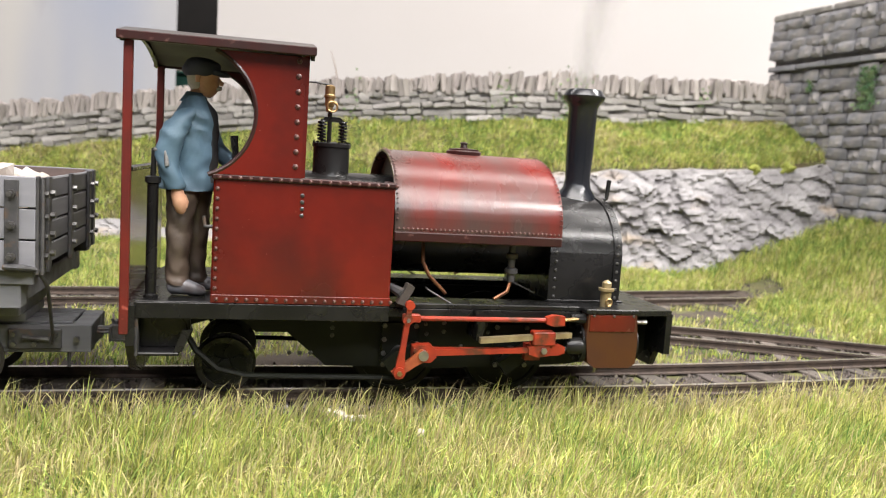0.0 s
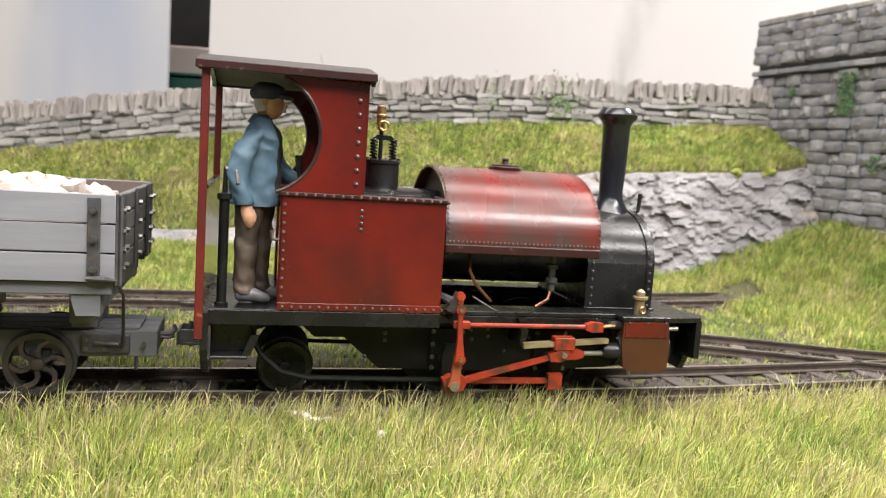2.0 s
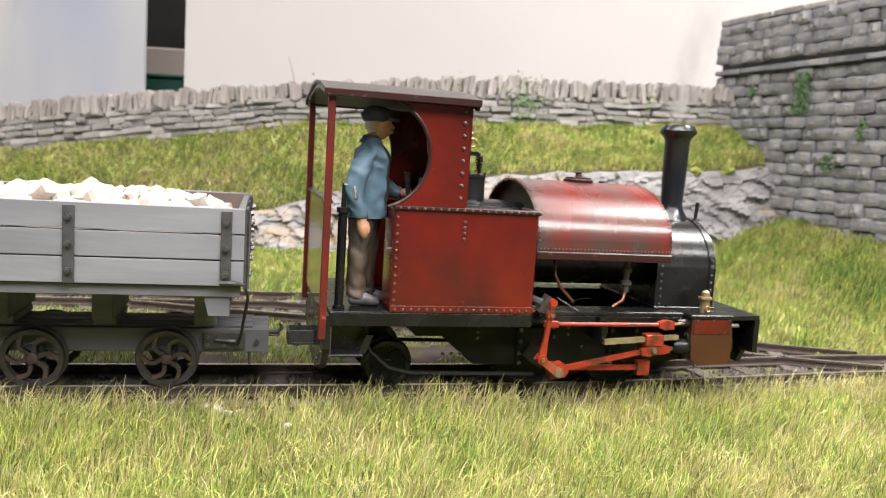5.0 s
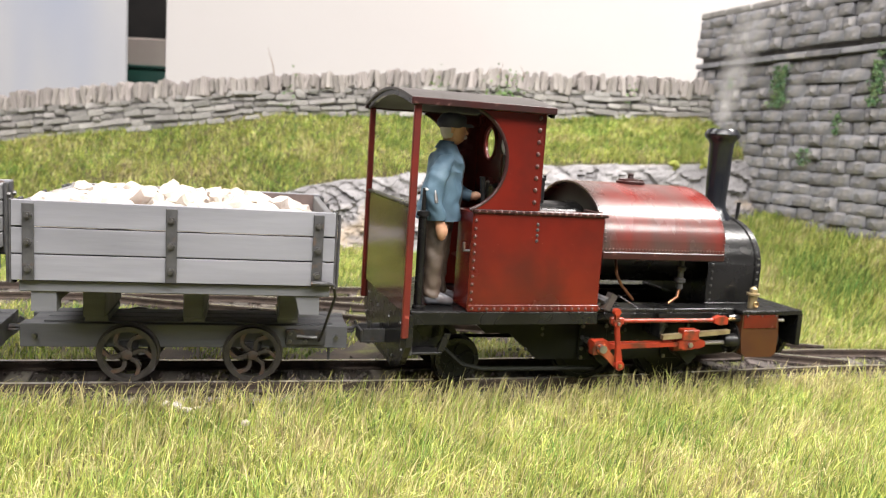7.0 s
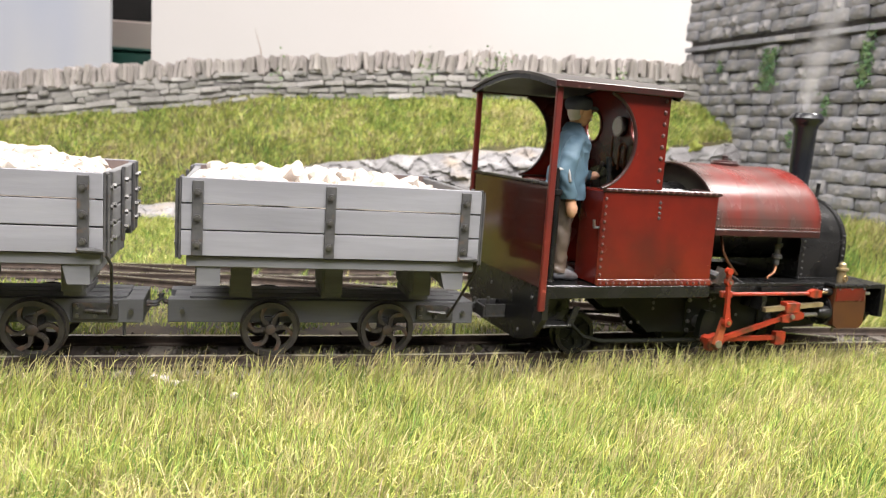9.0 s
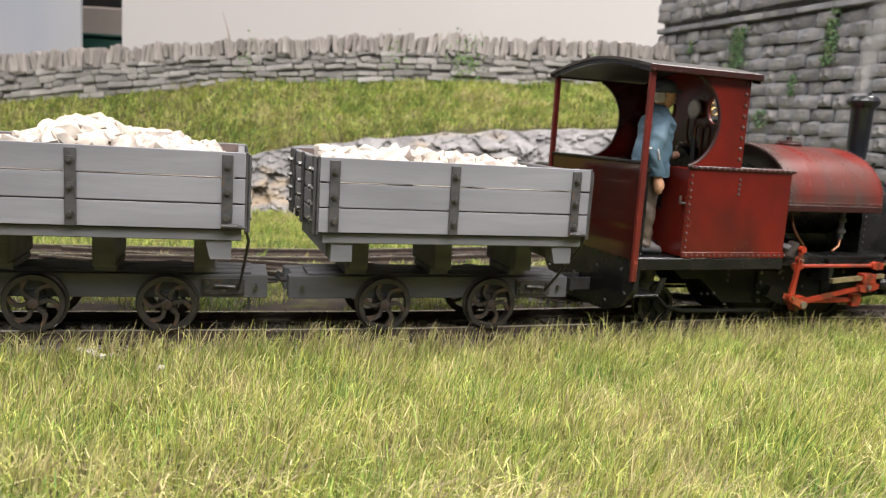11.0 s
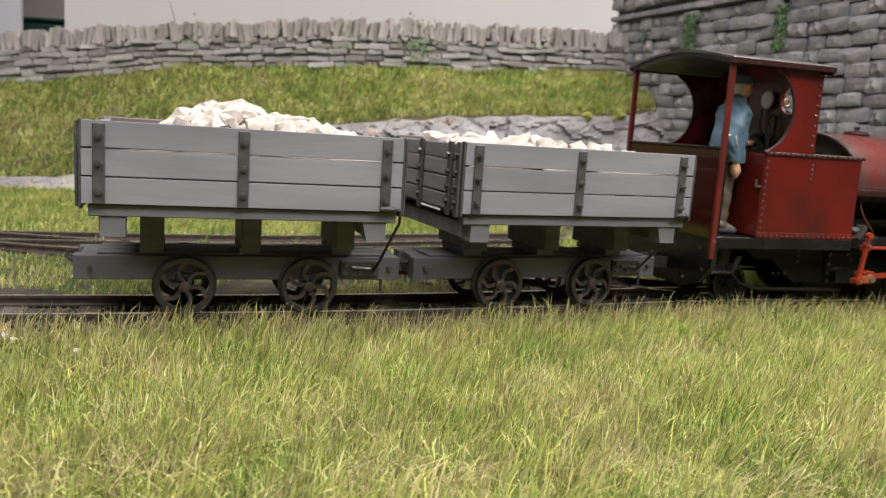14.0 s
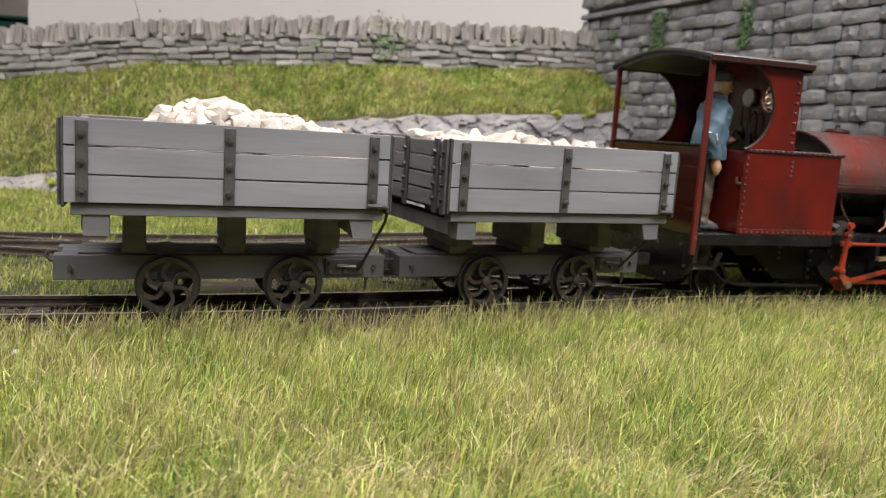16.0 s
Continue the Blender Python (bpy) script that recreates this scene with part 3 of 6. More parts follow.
def build_rock():
    xs = np.arange(-420, 440, 2.0)
    rows = 56
    v, f = [], []
    for j in range(rows):
        k = j / (rows - 1)
        for x in xs:
            top = lin(ROCK_TOP, x) + 5 + 3 * ns(x * 0.04, 0, 4)
            bot = -14.0
            z = bot + (top - bot) * k
            big = 9 * ns(x * 0.014, z * 0.02, 1)
            lump = facet(x * 0.052 + z * 0.018, z * 0.075, 5.0) + facet(x * 0.13 - z * 0.04, z * 0.17 + 9, 2.2)
            y = 386 + 38 * k**1.2 - (big + lump + 1.2 * ns(x * 0.2, z * 0.3, 6)) * (0.35 + 0.65 * math.sin(math.pi * min(1, k * 1.02)))
            if k > 0.96:
                y += 14
            v.append((x * MM, y * MM, z * MM))
    w = len(xs)
    for j in range(rows - 1):
        for i in range(w - 1):
            f.append((j * w + i, j * w + i + 1, (j + 1) * w + i + 1, (j + 1) * w + i))
    me = bpy.data.meshes.new("rock_face")
    me.from_pydata(v, [], f)
    me.materials.append(ROCK)
    tagged(new("rock_face", me), "grey quarried rock face below the grassy bank", "rock", kind="structure")


# ---- stone walls ----
def chipped(lx, ly, lz, bevel, seed):
    bm = box(B(), -lx / 2, lx / 2, -ly / 2, ly / 2, -lz / 2, lz / 2)
    for v in bm.verts:
        v.co += Vector((ns(v.co.x + seed, v.co.z, 1), ns(v.co.z, v.co.x + seed, 2), ns(v.co.x, v.co.z + seed, 3))) * min(lx, lz) * 0.22
    bmesh.ops.bevel(bm, geom=list(bm.edges), offset=bevel, segments=2, affect="EDGES")
    for v in bm.verts:
        v.co += Vector((0, ns(v.co.x * 0.5 + seed, v.co.z * 0.6, 5), ns(v.co.x * 0.4, v.co.z + seed, 7) * 0.6)) * min(lz, 6) * 0.16
    return bm


def pillow(lx, ly, lz, seed):
    """A rock-faced block: the face bulges, with uneven hollows and a worn, rounded arris."""
    bm = B()
    nx, nz = 7, 5
    grid = []
    for j in range(nz + 1):
        row = []
        for i in range(nx + 1):
            a, b = i / nx * 2 - 1, j / nz * 2 - 1
            edge = (1 - abs(a) ** 7) * (1 - abs(b) ** 5)
            x = a * lx / 2 * (1 - 0.05 * abs(b) ** 3) + 0.5 * ns(b * 2 + seed, a, 4)
            z = b * lz / 2 * (1 - 0.10 * abs(a) ** 4) + 0.6 * ns(a * 2 + seed, b, 8)
            y = -0.4 - edge * (1.2 + 1.8 * ns(a * 1.4 + seed, b * 1.2 - seed, 2) + 1.1 * ns(a * 3.4, b * 3 + seed, 3))
            row.append(bm.verts.new((x, y - ly / 2, z)))
        grid.append(row)
    for j in range(nz):
        for i in range(nx):
            bm.faces.new((grid[j][i], grid[j][i + 1], grid[j + 1][i + 1], grid[j + 1][i]))
    ring = grid[0] + [r[-1] for r in grid[1:-1]] + grid[-1][::-1] + [r[0] for r in grid[1:-1]][::-1]
    back = [bm.verts.new((v.co.x, ly / 2, v.co.z)) for v in ring]
    for i in range(len(ring)):
        k = (i + 1) % len(ring)
        bm.faces.new((ring[i], back[i], back[k], ring[k]))
    bm.faces.new(back)
    return bm


def build_dry_wall():
    wall = new("wall_dry_stone")
    bm = B()
    pts = []
    for x in range(-560, 381, 20):
        pts.append(x)
    lo = [bm.verts.new((x, WALL_Y - 4.6, lin(WALL_BASE, x) - 12)) for x in pts]
    hi = [bm.verts.new((x, WALL_Y - 4.6, lin(WALL_TOP, x) - 15)) for x in pts]
    lo2 = [bm.verts.new((x, WALL_Y + 14, lin(WALL_BASE, x) - 12)) for x in pts]
    hi2 = [bm.verts.new((x, WALL_Y + 14, lin(WALL_TOP, x) - 15)) for x in pts]
    for i in range(len(pts) - 1):
        bm.faces.new((lo[i], lo[i + 1], hi[i + 1], hi[i]))
        bm.faces.new((hi[i], hi[i + 1], hi2[i + 1], hi2[i]))
        bm.faces.new((lo2[i], hi2[i], hi2[i + 1], lo2[i + 1]))
    part("wall_core", bm, MORTAR, wall, smooth=0)
    pool = []
    for i, (lx, lz) in enumerate([(14, 5), (19, 6), (24, 6.5), (11, 4), (29, 6), (16, 7), (21, 4.5), (9, 6)]):
        pool.append((lx, lz, chipped(lx - 0.8, 14, lz - 0.7, 0.9, i * 3.7)))
    made = {}
    for i, (lx, lz, bm) in enumerate(pool):
        made[i] = [lx, lz, bm, None]

    def put(i, m, nm, mat):
        if made[i][3] is None:
            made[i][3] = part(nm, made[i][2], mat, wall)
            made[i][3].matrix_basis = m
        else:
            same(made[i][3], nm, m, wall)

    x = -555.0
    courses = 5
    for c in range(courses):
        x = -556 + random.uniform(0, 15)
        while x < 352:
            i = random.randrange(8)
            lx, lz = made[i][0], made[i][1]
            a, b = lin(WALL_BASE, x + lx / 2) - 3, lin(WALL_TOP, x + lx / 2) - 14
            z = a + (b - a) * (c + 0.5) / courses
            slope = math.degrees(math.atan2(lin(WALL_TOP, x + lx) - lin(WALL_TOP, x), lx))
            sc = (b - a) / courses / lz
            m = mpose(x + lx / 2, WALL_Y + random.uniform(-3.4, 1.0), z + random.uniform(-1.3, 1.3), random.uniform(-9, 9), -slope + random.uniform(-5, 5), random.uniform(-7, 7)) @ Matrix.Diagonal((random.uniform(0.9, 1.15), 1, sc * random.uniform(0.7, 1.15), 1))
            put(i, m, "stone", SLATE)
            x += lx
    copes = []
    for i, (lx, lz) in enumerate([(4.6, 16), (6, 19), (3.8, 15), (5.4, 21)]):
        copes.append([chipped(lx, 17, lz, 1.2, 40 + i * 5.1), None, lx])
    x = -556.0
    while x < 350:
        q = random.choice(copes)
        m = mpose(x + q[2] / 2, WALL_Y + random.uniform(-2, 2), lin(WALL_TOP, x) - 7.5 + random.uniform(-3.2, 2.4), random.uniform(-8, 8), random.uniform(-13, 13), random.uniform(-14, 14))
        if q[1] is None:
            q[1] = part("cope_stone", q[0], COPE, wall)
            q[1].matrix_basis = m
        else:
            same(q[1], "cope_stone", m, wall)
        x += q[2] * 0.96
    tagged(wall, "dry stone boundary wall with upright cope stones on the bank", "wall", kind="structure")


def build_tall_wall():
    """The tall blockwork wall that runs towards the viewer, with a string course and a parapet."""
    wall = new("wall_blockwork")
    ang = math.degrees(math.atan2(BD.y, BD.x))
    wall.matrix_basis = mpose(B0.x, B0.y, 0, 0, 0, ang)  # local x along the face; the face looks to local -y
    L = 470
    core = box(B(), 2, L, -1.6, 60, -20, 262)
    part("wall_core", core, MORTAR, wall, smooth=0)
    lens = [17, 21, 25, 29, 14]
    pool = [[pillow(l - 0.5, 11.5, 10.4, 9 + 2.3 * i), None] for i, l in enumerate(lens)]

    def put(k, m):
        if pool[k][1] is None:
            pool[k][1] = part("block", pool[k][0], BLOCK, wall)
            pool[k][1].matrix_basis = m
        else:
            same(pool[k][1], "block", m, wall)

    rows = [(-2 + 11 * i) for i in range(19)] + [219 + 10.2 * i for i in range(4)]
    for r, z in enumerate(rows):
        x = -random.uniform(0, 9) if r % 2 else 0.0
        up = z > 210
        while x < L - 8:
            k = random.randrange(len(lens))
            lx = lens[k]
            cx = x + lx / 2
            if x < 0:
                cx = max(cx, lx / 2)
            if z < 20 and x < 60:
                x += lx
                continue
            proud = 2.5 if up else 0
            put(k, mpose(cx, 1.5 - proud + random.uniform(-2.2, 1.2), z + 5 + random.uniform(-0.7, 0.7), random.uniform(-7, 7), random.uniform(-3, 3), random.uniform(-4, 4)) @ Matrix.Diagonal((random.uniform(0.95, 1.08), 1, random.uniform(0.9, 1.12), 1)))
            x += lx
    for x in range(0, L, 40):
        w = min(40, L - x)
        part("string_course_stone", box(B(), x + 0.4, x + w - 0.4, -9.5, 8, 208, 213.2, 0.7, 0.4), BLOCK, wall)
        part("coping_stone", box(B(), x - 2 + 0.4, x + w - 2 - 0.4, -7, 16, 260, 267, 1.4, 0.6), SLATE, wall)
    # end face at the corner
    for i, z in enumerate(rows):
        part("quoin", box(B(), -1.5, 8, 9, 34 + 6 * (i % 2), z + 0.4, z + 10.2, 1.2, 0.5), BLOCK, wall)
    tagged(wall, "tall blue-grey blockwork retaining wall with string course and parapet", "wall", kind="structure")
    rng = np.random.default_rng(31)
    for x, z, w, h, n in ((130, 184, 14, 38, 420), (240, 182, 10, 36, 280), (243, 208, 6, 10, 60), (60, 190, 5, 12, 40), (170, 120, 12, 14, 60), (205, 150, 9, 20, 80), (90, 60, 16, 10, 70)):
        bm = B()
        for _ in range(n):
            px, pz = x + rng.normal(0, w / 2.6), z + rng.uniform(-h / 2, h / 2)
            r, a = rng.uniform(0.7, 1.7), rng.uniform(0, 6.28)
            vs = [bm.verts.new((px + r * math.cos(a + q), -7.6 + rng.uniform(-1.4, 0.8), pz + r * math.sin(a + q))) for q in (0, 1.5, 3.0, 4.6)]
            bm.faces.new(vs)
        o = link("moss_patch", bm, MOSS, smooth=0)
        o.matrix_basis = wall.matrix_basis.copy()
        tagged(o, "bright green moss creeping over the blockwork", "moss", "moss on the tall wall", "stuff")


# ---- small plants and moss ----
def build_ivy():
    """Small leaves that creep over the top of the dry stone wall."""
    rng = np.random.default_rng(21)
    v, f = [], []
    for cx, n, sx in ((132, 120, 10), (-95, 18, 5), (60, 26, 7), (262, 14, 5)):
        for i in range(n):
            x, z = cx + rng.normal(0, sx), lin(WALL_TOP, cx) - 22 + rng.normal(0, 14)
            z = min(z, lin(WALL_TOP, cx) + 9)
            y = WALL_Y - 8.5 - rng.uniform(0, 3)
            r = rng.uniform(0.8, 1.8)
            a, b = rng.uniform(0, 6.28), rng.uniform(-0.6, 0.6)
            k = len(v)
            for ang in (0, 1.3, 2.6, 4.2):
                v.append(((x + r * math.cos(a + ang)) * MM, (y + b * r * math.sin(ang)) * MM, (z + r * math.sin(a + ang)) * MM))
            f.append((k, k + 1, k + 2, k + 3))
    me = bpy.data.meshes.new("ivy")
    me.from_pydata(v, [], f)
    me.materials.append(IVY)
    tagged(new("ivy", me), "small green leaves creeping over the dry stone wall", "plant", kind="stuff")
    for x, h, dx in ((-112, 34, -9), (122, 16, 4), (150, 14, -5), (108, 13, 6)):
        z = lin(WALL_TOP, x) - 6
        o = link("twig", tube(B(), [(x, WALL_Y - 6, z), (x + dx * 0.4, WALL_Y - 7, z + h * 0.5), (x + dx, WALL_Y - 6, z + h)], [0.7, 0.5, 0.25], 6), TWIG)
        tagged(o, "thin dry twig growing from the stone wall", "twig", "twigs on the wall")


def build_moss():
    """Cushions of yellow-green moss at the foot of the tall wall and on the rock."""
    rng = random.Random(5)
    for x, y, z, s in ((357, 445, 70, 13), (362, 432, 58, 15), (366, 420, 46, 12), (352, 452, 96, 12), (346, 440, 105, 14), (330, 428, 106, 12), (371, 408, 36, 13), (300, 424, 104, 9), (-170, 412, 12, 9)):
        bm = stone_bm(s * 1.5, s, s, x * 0.37, 0.4, 3)
        for v in bm.verts:
            v.co *= 1 + 0.12 * ns(v.co.x * 1.1, v.co.y * 1.1, v.co.z * 1.1)
        o = link("moss_cushion", bm, MOSS_Y, smooth=60)
        o.matrix_basis = mpose(x, y, z, 0, 0, rng.uniform(0, 90))
        tagged(o, "yellow-green moss cushion at the foot of the blockwork", "moss", "moss cushions by the tall wall")


IVY = material("ivy_leaf", (0.09, 0.17, 0.05), (0.13, 0.20, 0.06), 80, 0.6, per=(0.4, "island"))
TWIG = material("dry_twig", (0.24, 0.18, 0.13), (0.17, 0.13, 0.10), 200, 0.85)
MOSS_Y = material("yellow_green_moss", (0.30, 0.31, 0.06), (0.20, 0.24, 0.05), 200, 0.95, bump=1.0, fine=1200)

build_ivy()
build_moss()
build_ground()
build_room()
build_track("track_main", MAIN, "narrow gauge main track on weathered sleepers", -420, 470)
build_track("track_loop", LOOP, "narrow gauge loop track half hidden in grass", -520, 300)
build_track("track_link", LINKT, "narrow gauge link track curving into the main line", -150, 322)
build_grit()
build_grass()
build_rock()


# ---- locomotive: x forward, near side at -y, z up from the rail head ----
WHEEL_R, ROLL, REAR_R = 17.4, 15.35, 10.6
AXLES = (-26.0, 40.4, 86.5)
CRANK, THROW, RETURN, PHASE = 40.4, 7.0, 4.2, 0.61


def arc(cx, cz, r, a0, a1, n):
    return [(cx + r * math.cos(radians(a0 + (a1 - a0) * i / n)), cz + r * math.sin(radians(a0 + (a1 - a0) * i / n))) for i in range(n + 1)]


def rivet_row(parent, pts, r, mat, axis="y", out=-1, name="rivet"):
    """Single rivets on one shared mesh along a line of points."""
    first = None
    for p in pts:
        if first is None:
            first = part(name, knob(B(), 0, 0, 0, r, axis, out), mat, parent)
            first.matrix_basis = mpose(*p)
        else:
            same(first, name, mpose(*p), parent)


def wheel(parent, name, x, y, r, side, spokes=6, mat=WHEELM, rim=TYRE, disc=False):
    """A cast wheel with curved spokes; turns about its own axle."""
    w = new(name)
    w.parent = parent
    w.matrix_basis = mpose(x, y, r)
    bm = B()
    ring = [(r, -1.9), (r, 1.6), (r + 1.1, 2.0), (r + 1.1, 2.8), (r - 2.1, 2.8), (r - 2.1, -1.9)]
    seg = 40
    vs = [[bm.verts.new((q * math.cos(2 * math.pi * k / seg), d * -side, q * math.sin(2 * math.pi * k / seg))) for q, d in ring] for k in range(seg)]
    for k in range(seg):
        for i in range(len(ring)):
            bm.faces.new((vs[k][i], vs[(k + 1) % seg][i], vs[(k + 1) % seg][(i + 1) % len(ring)], vs[k][(i + 1) % len(ring)]))
    part("tyre", bm, rim, w, "dark worn steel tyre")
    bm = B()
    tube(bm, [(0, side * 2.6, 0), (0, side * 2.3, 0), (0, -side * 1.8, 0)], [1.5, 2.3, 2.6], 14)
    part("hub", bm, mat, w)
    if disc:
        part("disc", tube(B(), [(0, side * 0.8, 0), (0, -side * 0.8, 0)], r - 1.8, 32), mat, w)
        part("balance_weight", prism(B(), [(r * 0.78 * math.cos(q), r * 0.78 * math.sin(q)) for q in np.linspace(0.5, 2.6, 9)], side * 0.8, side * 2.0), mat, w)
        return w
    bm0 = B()
    n = 7
    rr = r - 1.8
    path = [(1.6 + (rr - 1.6) * t / n, 2.6 * math.sin(math.pi * t / n)) for t in range(n + 1)]
    for (xa, za), (xb, zb) in zip(path, path[1:]):
        d = Vector((xb - xa, zb - za)).normalized()
        nx, nz = -d.y * 0.85, d.x * 0.85
        prism(bm0, [(xa - nx, za - nz), (xb - nx, zb - nz), (xb + nx, zb + nz), (xa + nx, za + nz)], side * 1.3, -side * 0.9)
    sp = part("spoke", bm0, mat, w)
    for i in range(1, spokes):
        same(sp, "spoke", mpose(0, 0, 0, 0, 360 / spokes * i, 0), w)
    return w


def build_loco():
    lo = new("steam_locomotive")
    P = lambda nm, bm, mat, label="", sm=35: part(nm, bm, mat, lo, label, sm)
    # plate frames with their cut-outs, running board, valance
    for s in (-1, 1):
        prof = [(-52, 37), (-52, 22), (-46, 20), (-40, 27), (-30, 30), (-20, 29.5), (-15, 25), (-3, 25), (12, 12), (60, 11), (112, 13), (128, 15), (143, 14), (149, 22), (149, 37)]
        P("frame_plate", prism(B(), prof, s * 25.5, s * 23), FRAME, "dark green-black plate frame")
    P("running_board", box(B(), -56, 33, -41.7, 41.7, 36.6, 39.2, 0.2), BLACK, "black running board of the cab")
    P("inner_pan", box(B(), 33, 112, -23, 23, 30, 31.5, 0.2), FRAME)
    for s in (-1, 1):
        P("running_board", box(B(), 33, 112, *sorted((s * 38, s * 24.5)), 37.5, 39.6, 0.4), BLACK)
    P("running_board", prism(B(), [(112, -40), (134, -44), (149, -42), (149, 42), (134, 44), (112, 40)], 37.4, 39.4, "z"), BLACK)
    for s in (-1, 1):
        P("valance", box(B(), -56, 32.8, *sorted((s * 43.3, s * 41.8)), 33.4, 39.0, 0.15), BLACK)
        P("valance", box(B(), 33, 112, s * 38, s * 37, 34.2, 37.5, 0.2), BLACK)
    P("front_beam", prism(B(), [(-42, 38), (42, 38), (42, 21.5), (34, 21), (30, 14), (-30, 14), (-34, 21), (-42, 21.5)], 147, 149.6, "x"), BLACK, "black front buffer beam")
    P("rear_beam", prism(B(), [(-45, 38), (45, 38), (45, 24), (36, 14), (22, 9), (-22, 9), (-36, 14), (-45, 24)], -58.4, -55.6, "x"), BLACK, "black rear buffer beam")
    rivet_row(lo, [(-58.4, y, z) for y, z in ((-38, 21), (-34, 32), (-22, 14), (22, 14), (34, 32), (38, 21), (-12, 30), (12, 30))], 1.0, RIVET_D, "x", -1)
    buf = P("rear_coupling", box(B(), -69, -58.4, -6.5, 6.5, 16.0, 17.2, 0.2), IRON, "worn grey iron coupling pocket")
    for yy in (-6.5, 5.3):
        part("cheek", box(B(), -69, -58.4, yy, yy + 1.2, 17.2, 22.6, 0.2), IRON, buf)
    part("pocket_lip", box(B(), -70.2, -69, -6.5, 6.5, 16.0, 22.0, 0.3), IRON, buf)
    part("coupling_pin", tube(B(), [(-65, 0, 14), (-65, 0, 25)], 0.9, 8), NUT, buf)
    P("front_coupling", box(B(), 149.6, 156, -8, 8, 17, 24, 0.8), BLACK)
    # cab
    P("rear_sheet", box(B(), -59.4, -57.6, -45, 45, 38, 84, 0.3), RED_REAR, "glossy maroon rear sheet with its shade in the colour")
    P("sheet_edge", box(B(), -60, -57, -45, 45, 84, 85.4, 0.4), BLACK)
    for s in (-1, 1):
        P("post", box(B(), -60.6, -57.6, s * 45.8, s * 43.6, 28, 127, 0.35), RED_DARK, "dark red iron corner post")
        # upper side sheet with a round bite out of its rear edge
        c = arc(-40, 105.5, 22.4, -68, 66, 18)
        prof = [(-1.4, 84.5)] + [(-31.6, 84.5)] + c + [(-31, 126.5), (-1.4, 126.5)]
        P("side_sheet", prism(B(), prof, s * 43.6, s * 42.2), RED, "maroon cab side sheet with a round opening")
        tube_pts = [(x, s * 43.0, z) for x, z in arc(-40, 105.5, 22.5, -72, 68, 22)]
        P("beading", tube(B(), tube_pts, 0.85, 8), RIM)
        rivet_row(lo, [(-3.6, s * 43.6, 88.5 + 5.2 * i) for i in range(8)], 1.05, RIVET, "y", s)
    for q in (-1, 1):
        # half of the front sheet, drawn round its spectacle hole
        rim = [(q * (22 + 8.0 * math.cos(t)), 113 + 8.0 * math.sin(t)) for t in np.linspace(-math.pi / 2, -2.5 * math.pi, 29)]
        crown = [(q * 42 * (1 - i / 6), 127 + 6.5 * math.sin(math.pi / 2 * i / 6)) for i in range(7)]
        prof = [(0, 39), (q * 22, 39)] + rim + [(q * 22.01, 39), (q * 42, 39)] + crown
        P("front_sheet", prism(B(), prof, -1.6, 0.0, "x"), RED, "maroon cab front sheet with a round window")
        sp = P("spectacle_ring", tube(B(), [(-1.8, q * 22 + 8.2 * math.cos(t), 113 + 8.2 * math.sin(t)) for t in np.linspace(0, 2 * math.pi, 25)], 0.7, 6), RED_DARK)
        pane = part("spectacle_glass", tube(B(), [(-0.9, q * 22, 113), (-0.7, q * 22, 113)], 8, 24), PANE, sp, "round clear cab window pane")
        pane.visible_shadow = False
    # roof: a shallow arch with down-turned edges
    n = 16
    top = [(-48 + 96 * i / n, 129.5 + 6.0 * math.sin(math.pi * i / n)) for i in range(n + 1)]
    low = [(y, z - 1.3) for y, z in top]
    P("roof", prism(B(), top + low[::-1], -62.5, 1.8, "x"), ROOFM, "weathered dark arched cab roof", 60)
    P("ceiling", prism(B(), [(y * 0.93, z - 0.2) for y, z in low] + [(y * 0.93, z - 0.8) for y, z in low[::-1]], -60, -2, "x"), INNER, "olive cab ceiling", 60)
    for s in (-1, 1):
        P("roof_edge", box(B(), -62.6, 1.9, s * 48.3, s * 46.6, 126.6, 129.6, 0.3), RIM)
    P("roof_hoop", prism(B(), [(y, z - 0.9) for y, z in top] + [(y * 0.97, z - 3.4) for y, z in top[::-1]], -61.6, -60.2, "x"), BLACK)
    P("roof_hoop", prism(B(), [(y, z - 1.2) for y, z in top] + [(y * 0.97, z - 4.5) for y, z in top[::-1]], 0.2, 1.4, "x"), BLACK)
    # side tanks
    for s in (-1, 1):
        ys = sorted((s * 42.8, s * 22))
        tk = P("side_tank", box(B(), -31, 32.8, *ys, 39.2, 83.2, 0.7), RED, "worn maroon riveted side tank")
        rim = part("tank_rim", box(B(), -31.6, 33.6, *sorted((s * 43.8, s * 41.6)), 82.6, 84.6, 0.5), RIM, tk)
        part("rim_end", box(B(), 31.6, 33.6, *sorted((s * 41.6, s * 22)), 82.6, 84.6, 0.4), RIM, tk)
        part("foot_angle", box(B(), -31, 33, *sorted((s * 43.2, s * 42.6)), 39.2, 42.2, 0.2), RED, tk)
        yy = s * 42.9
        rivet_row(tk, [(-29 + 3.45 * i, s * 43.8, 83.5) for i in range(19)], 0.8, RIVET, "y", s)
        rivet_row(tk, [(-29 + 3.45 * i, s * 43.2, 40.6) for i in range(19)], 0.8, RIVET, "y", s)
        rivet_row(tk, [(-29.6, yy, 44.5 + 3.5 * i) for i in range(11)], 0.8, RIVET, "y", s)
        rivet_row(tk, [(-0.6, yy, 78.5 - 2.4 * i) for i in range(4)], 0.8, RIVET_D, "y", s)
    # boiler, saddle tank, firebox, smokebox
    P("boiler", tube(B(), [(-2, 0, 66.5), (104, 0, 66.5)], 20, 32), BLACK, "black boiler barrel under the tank")
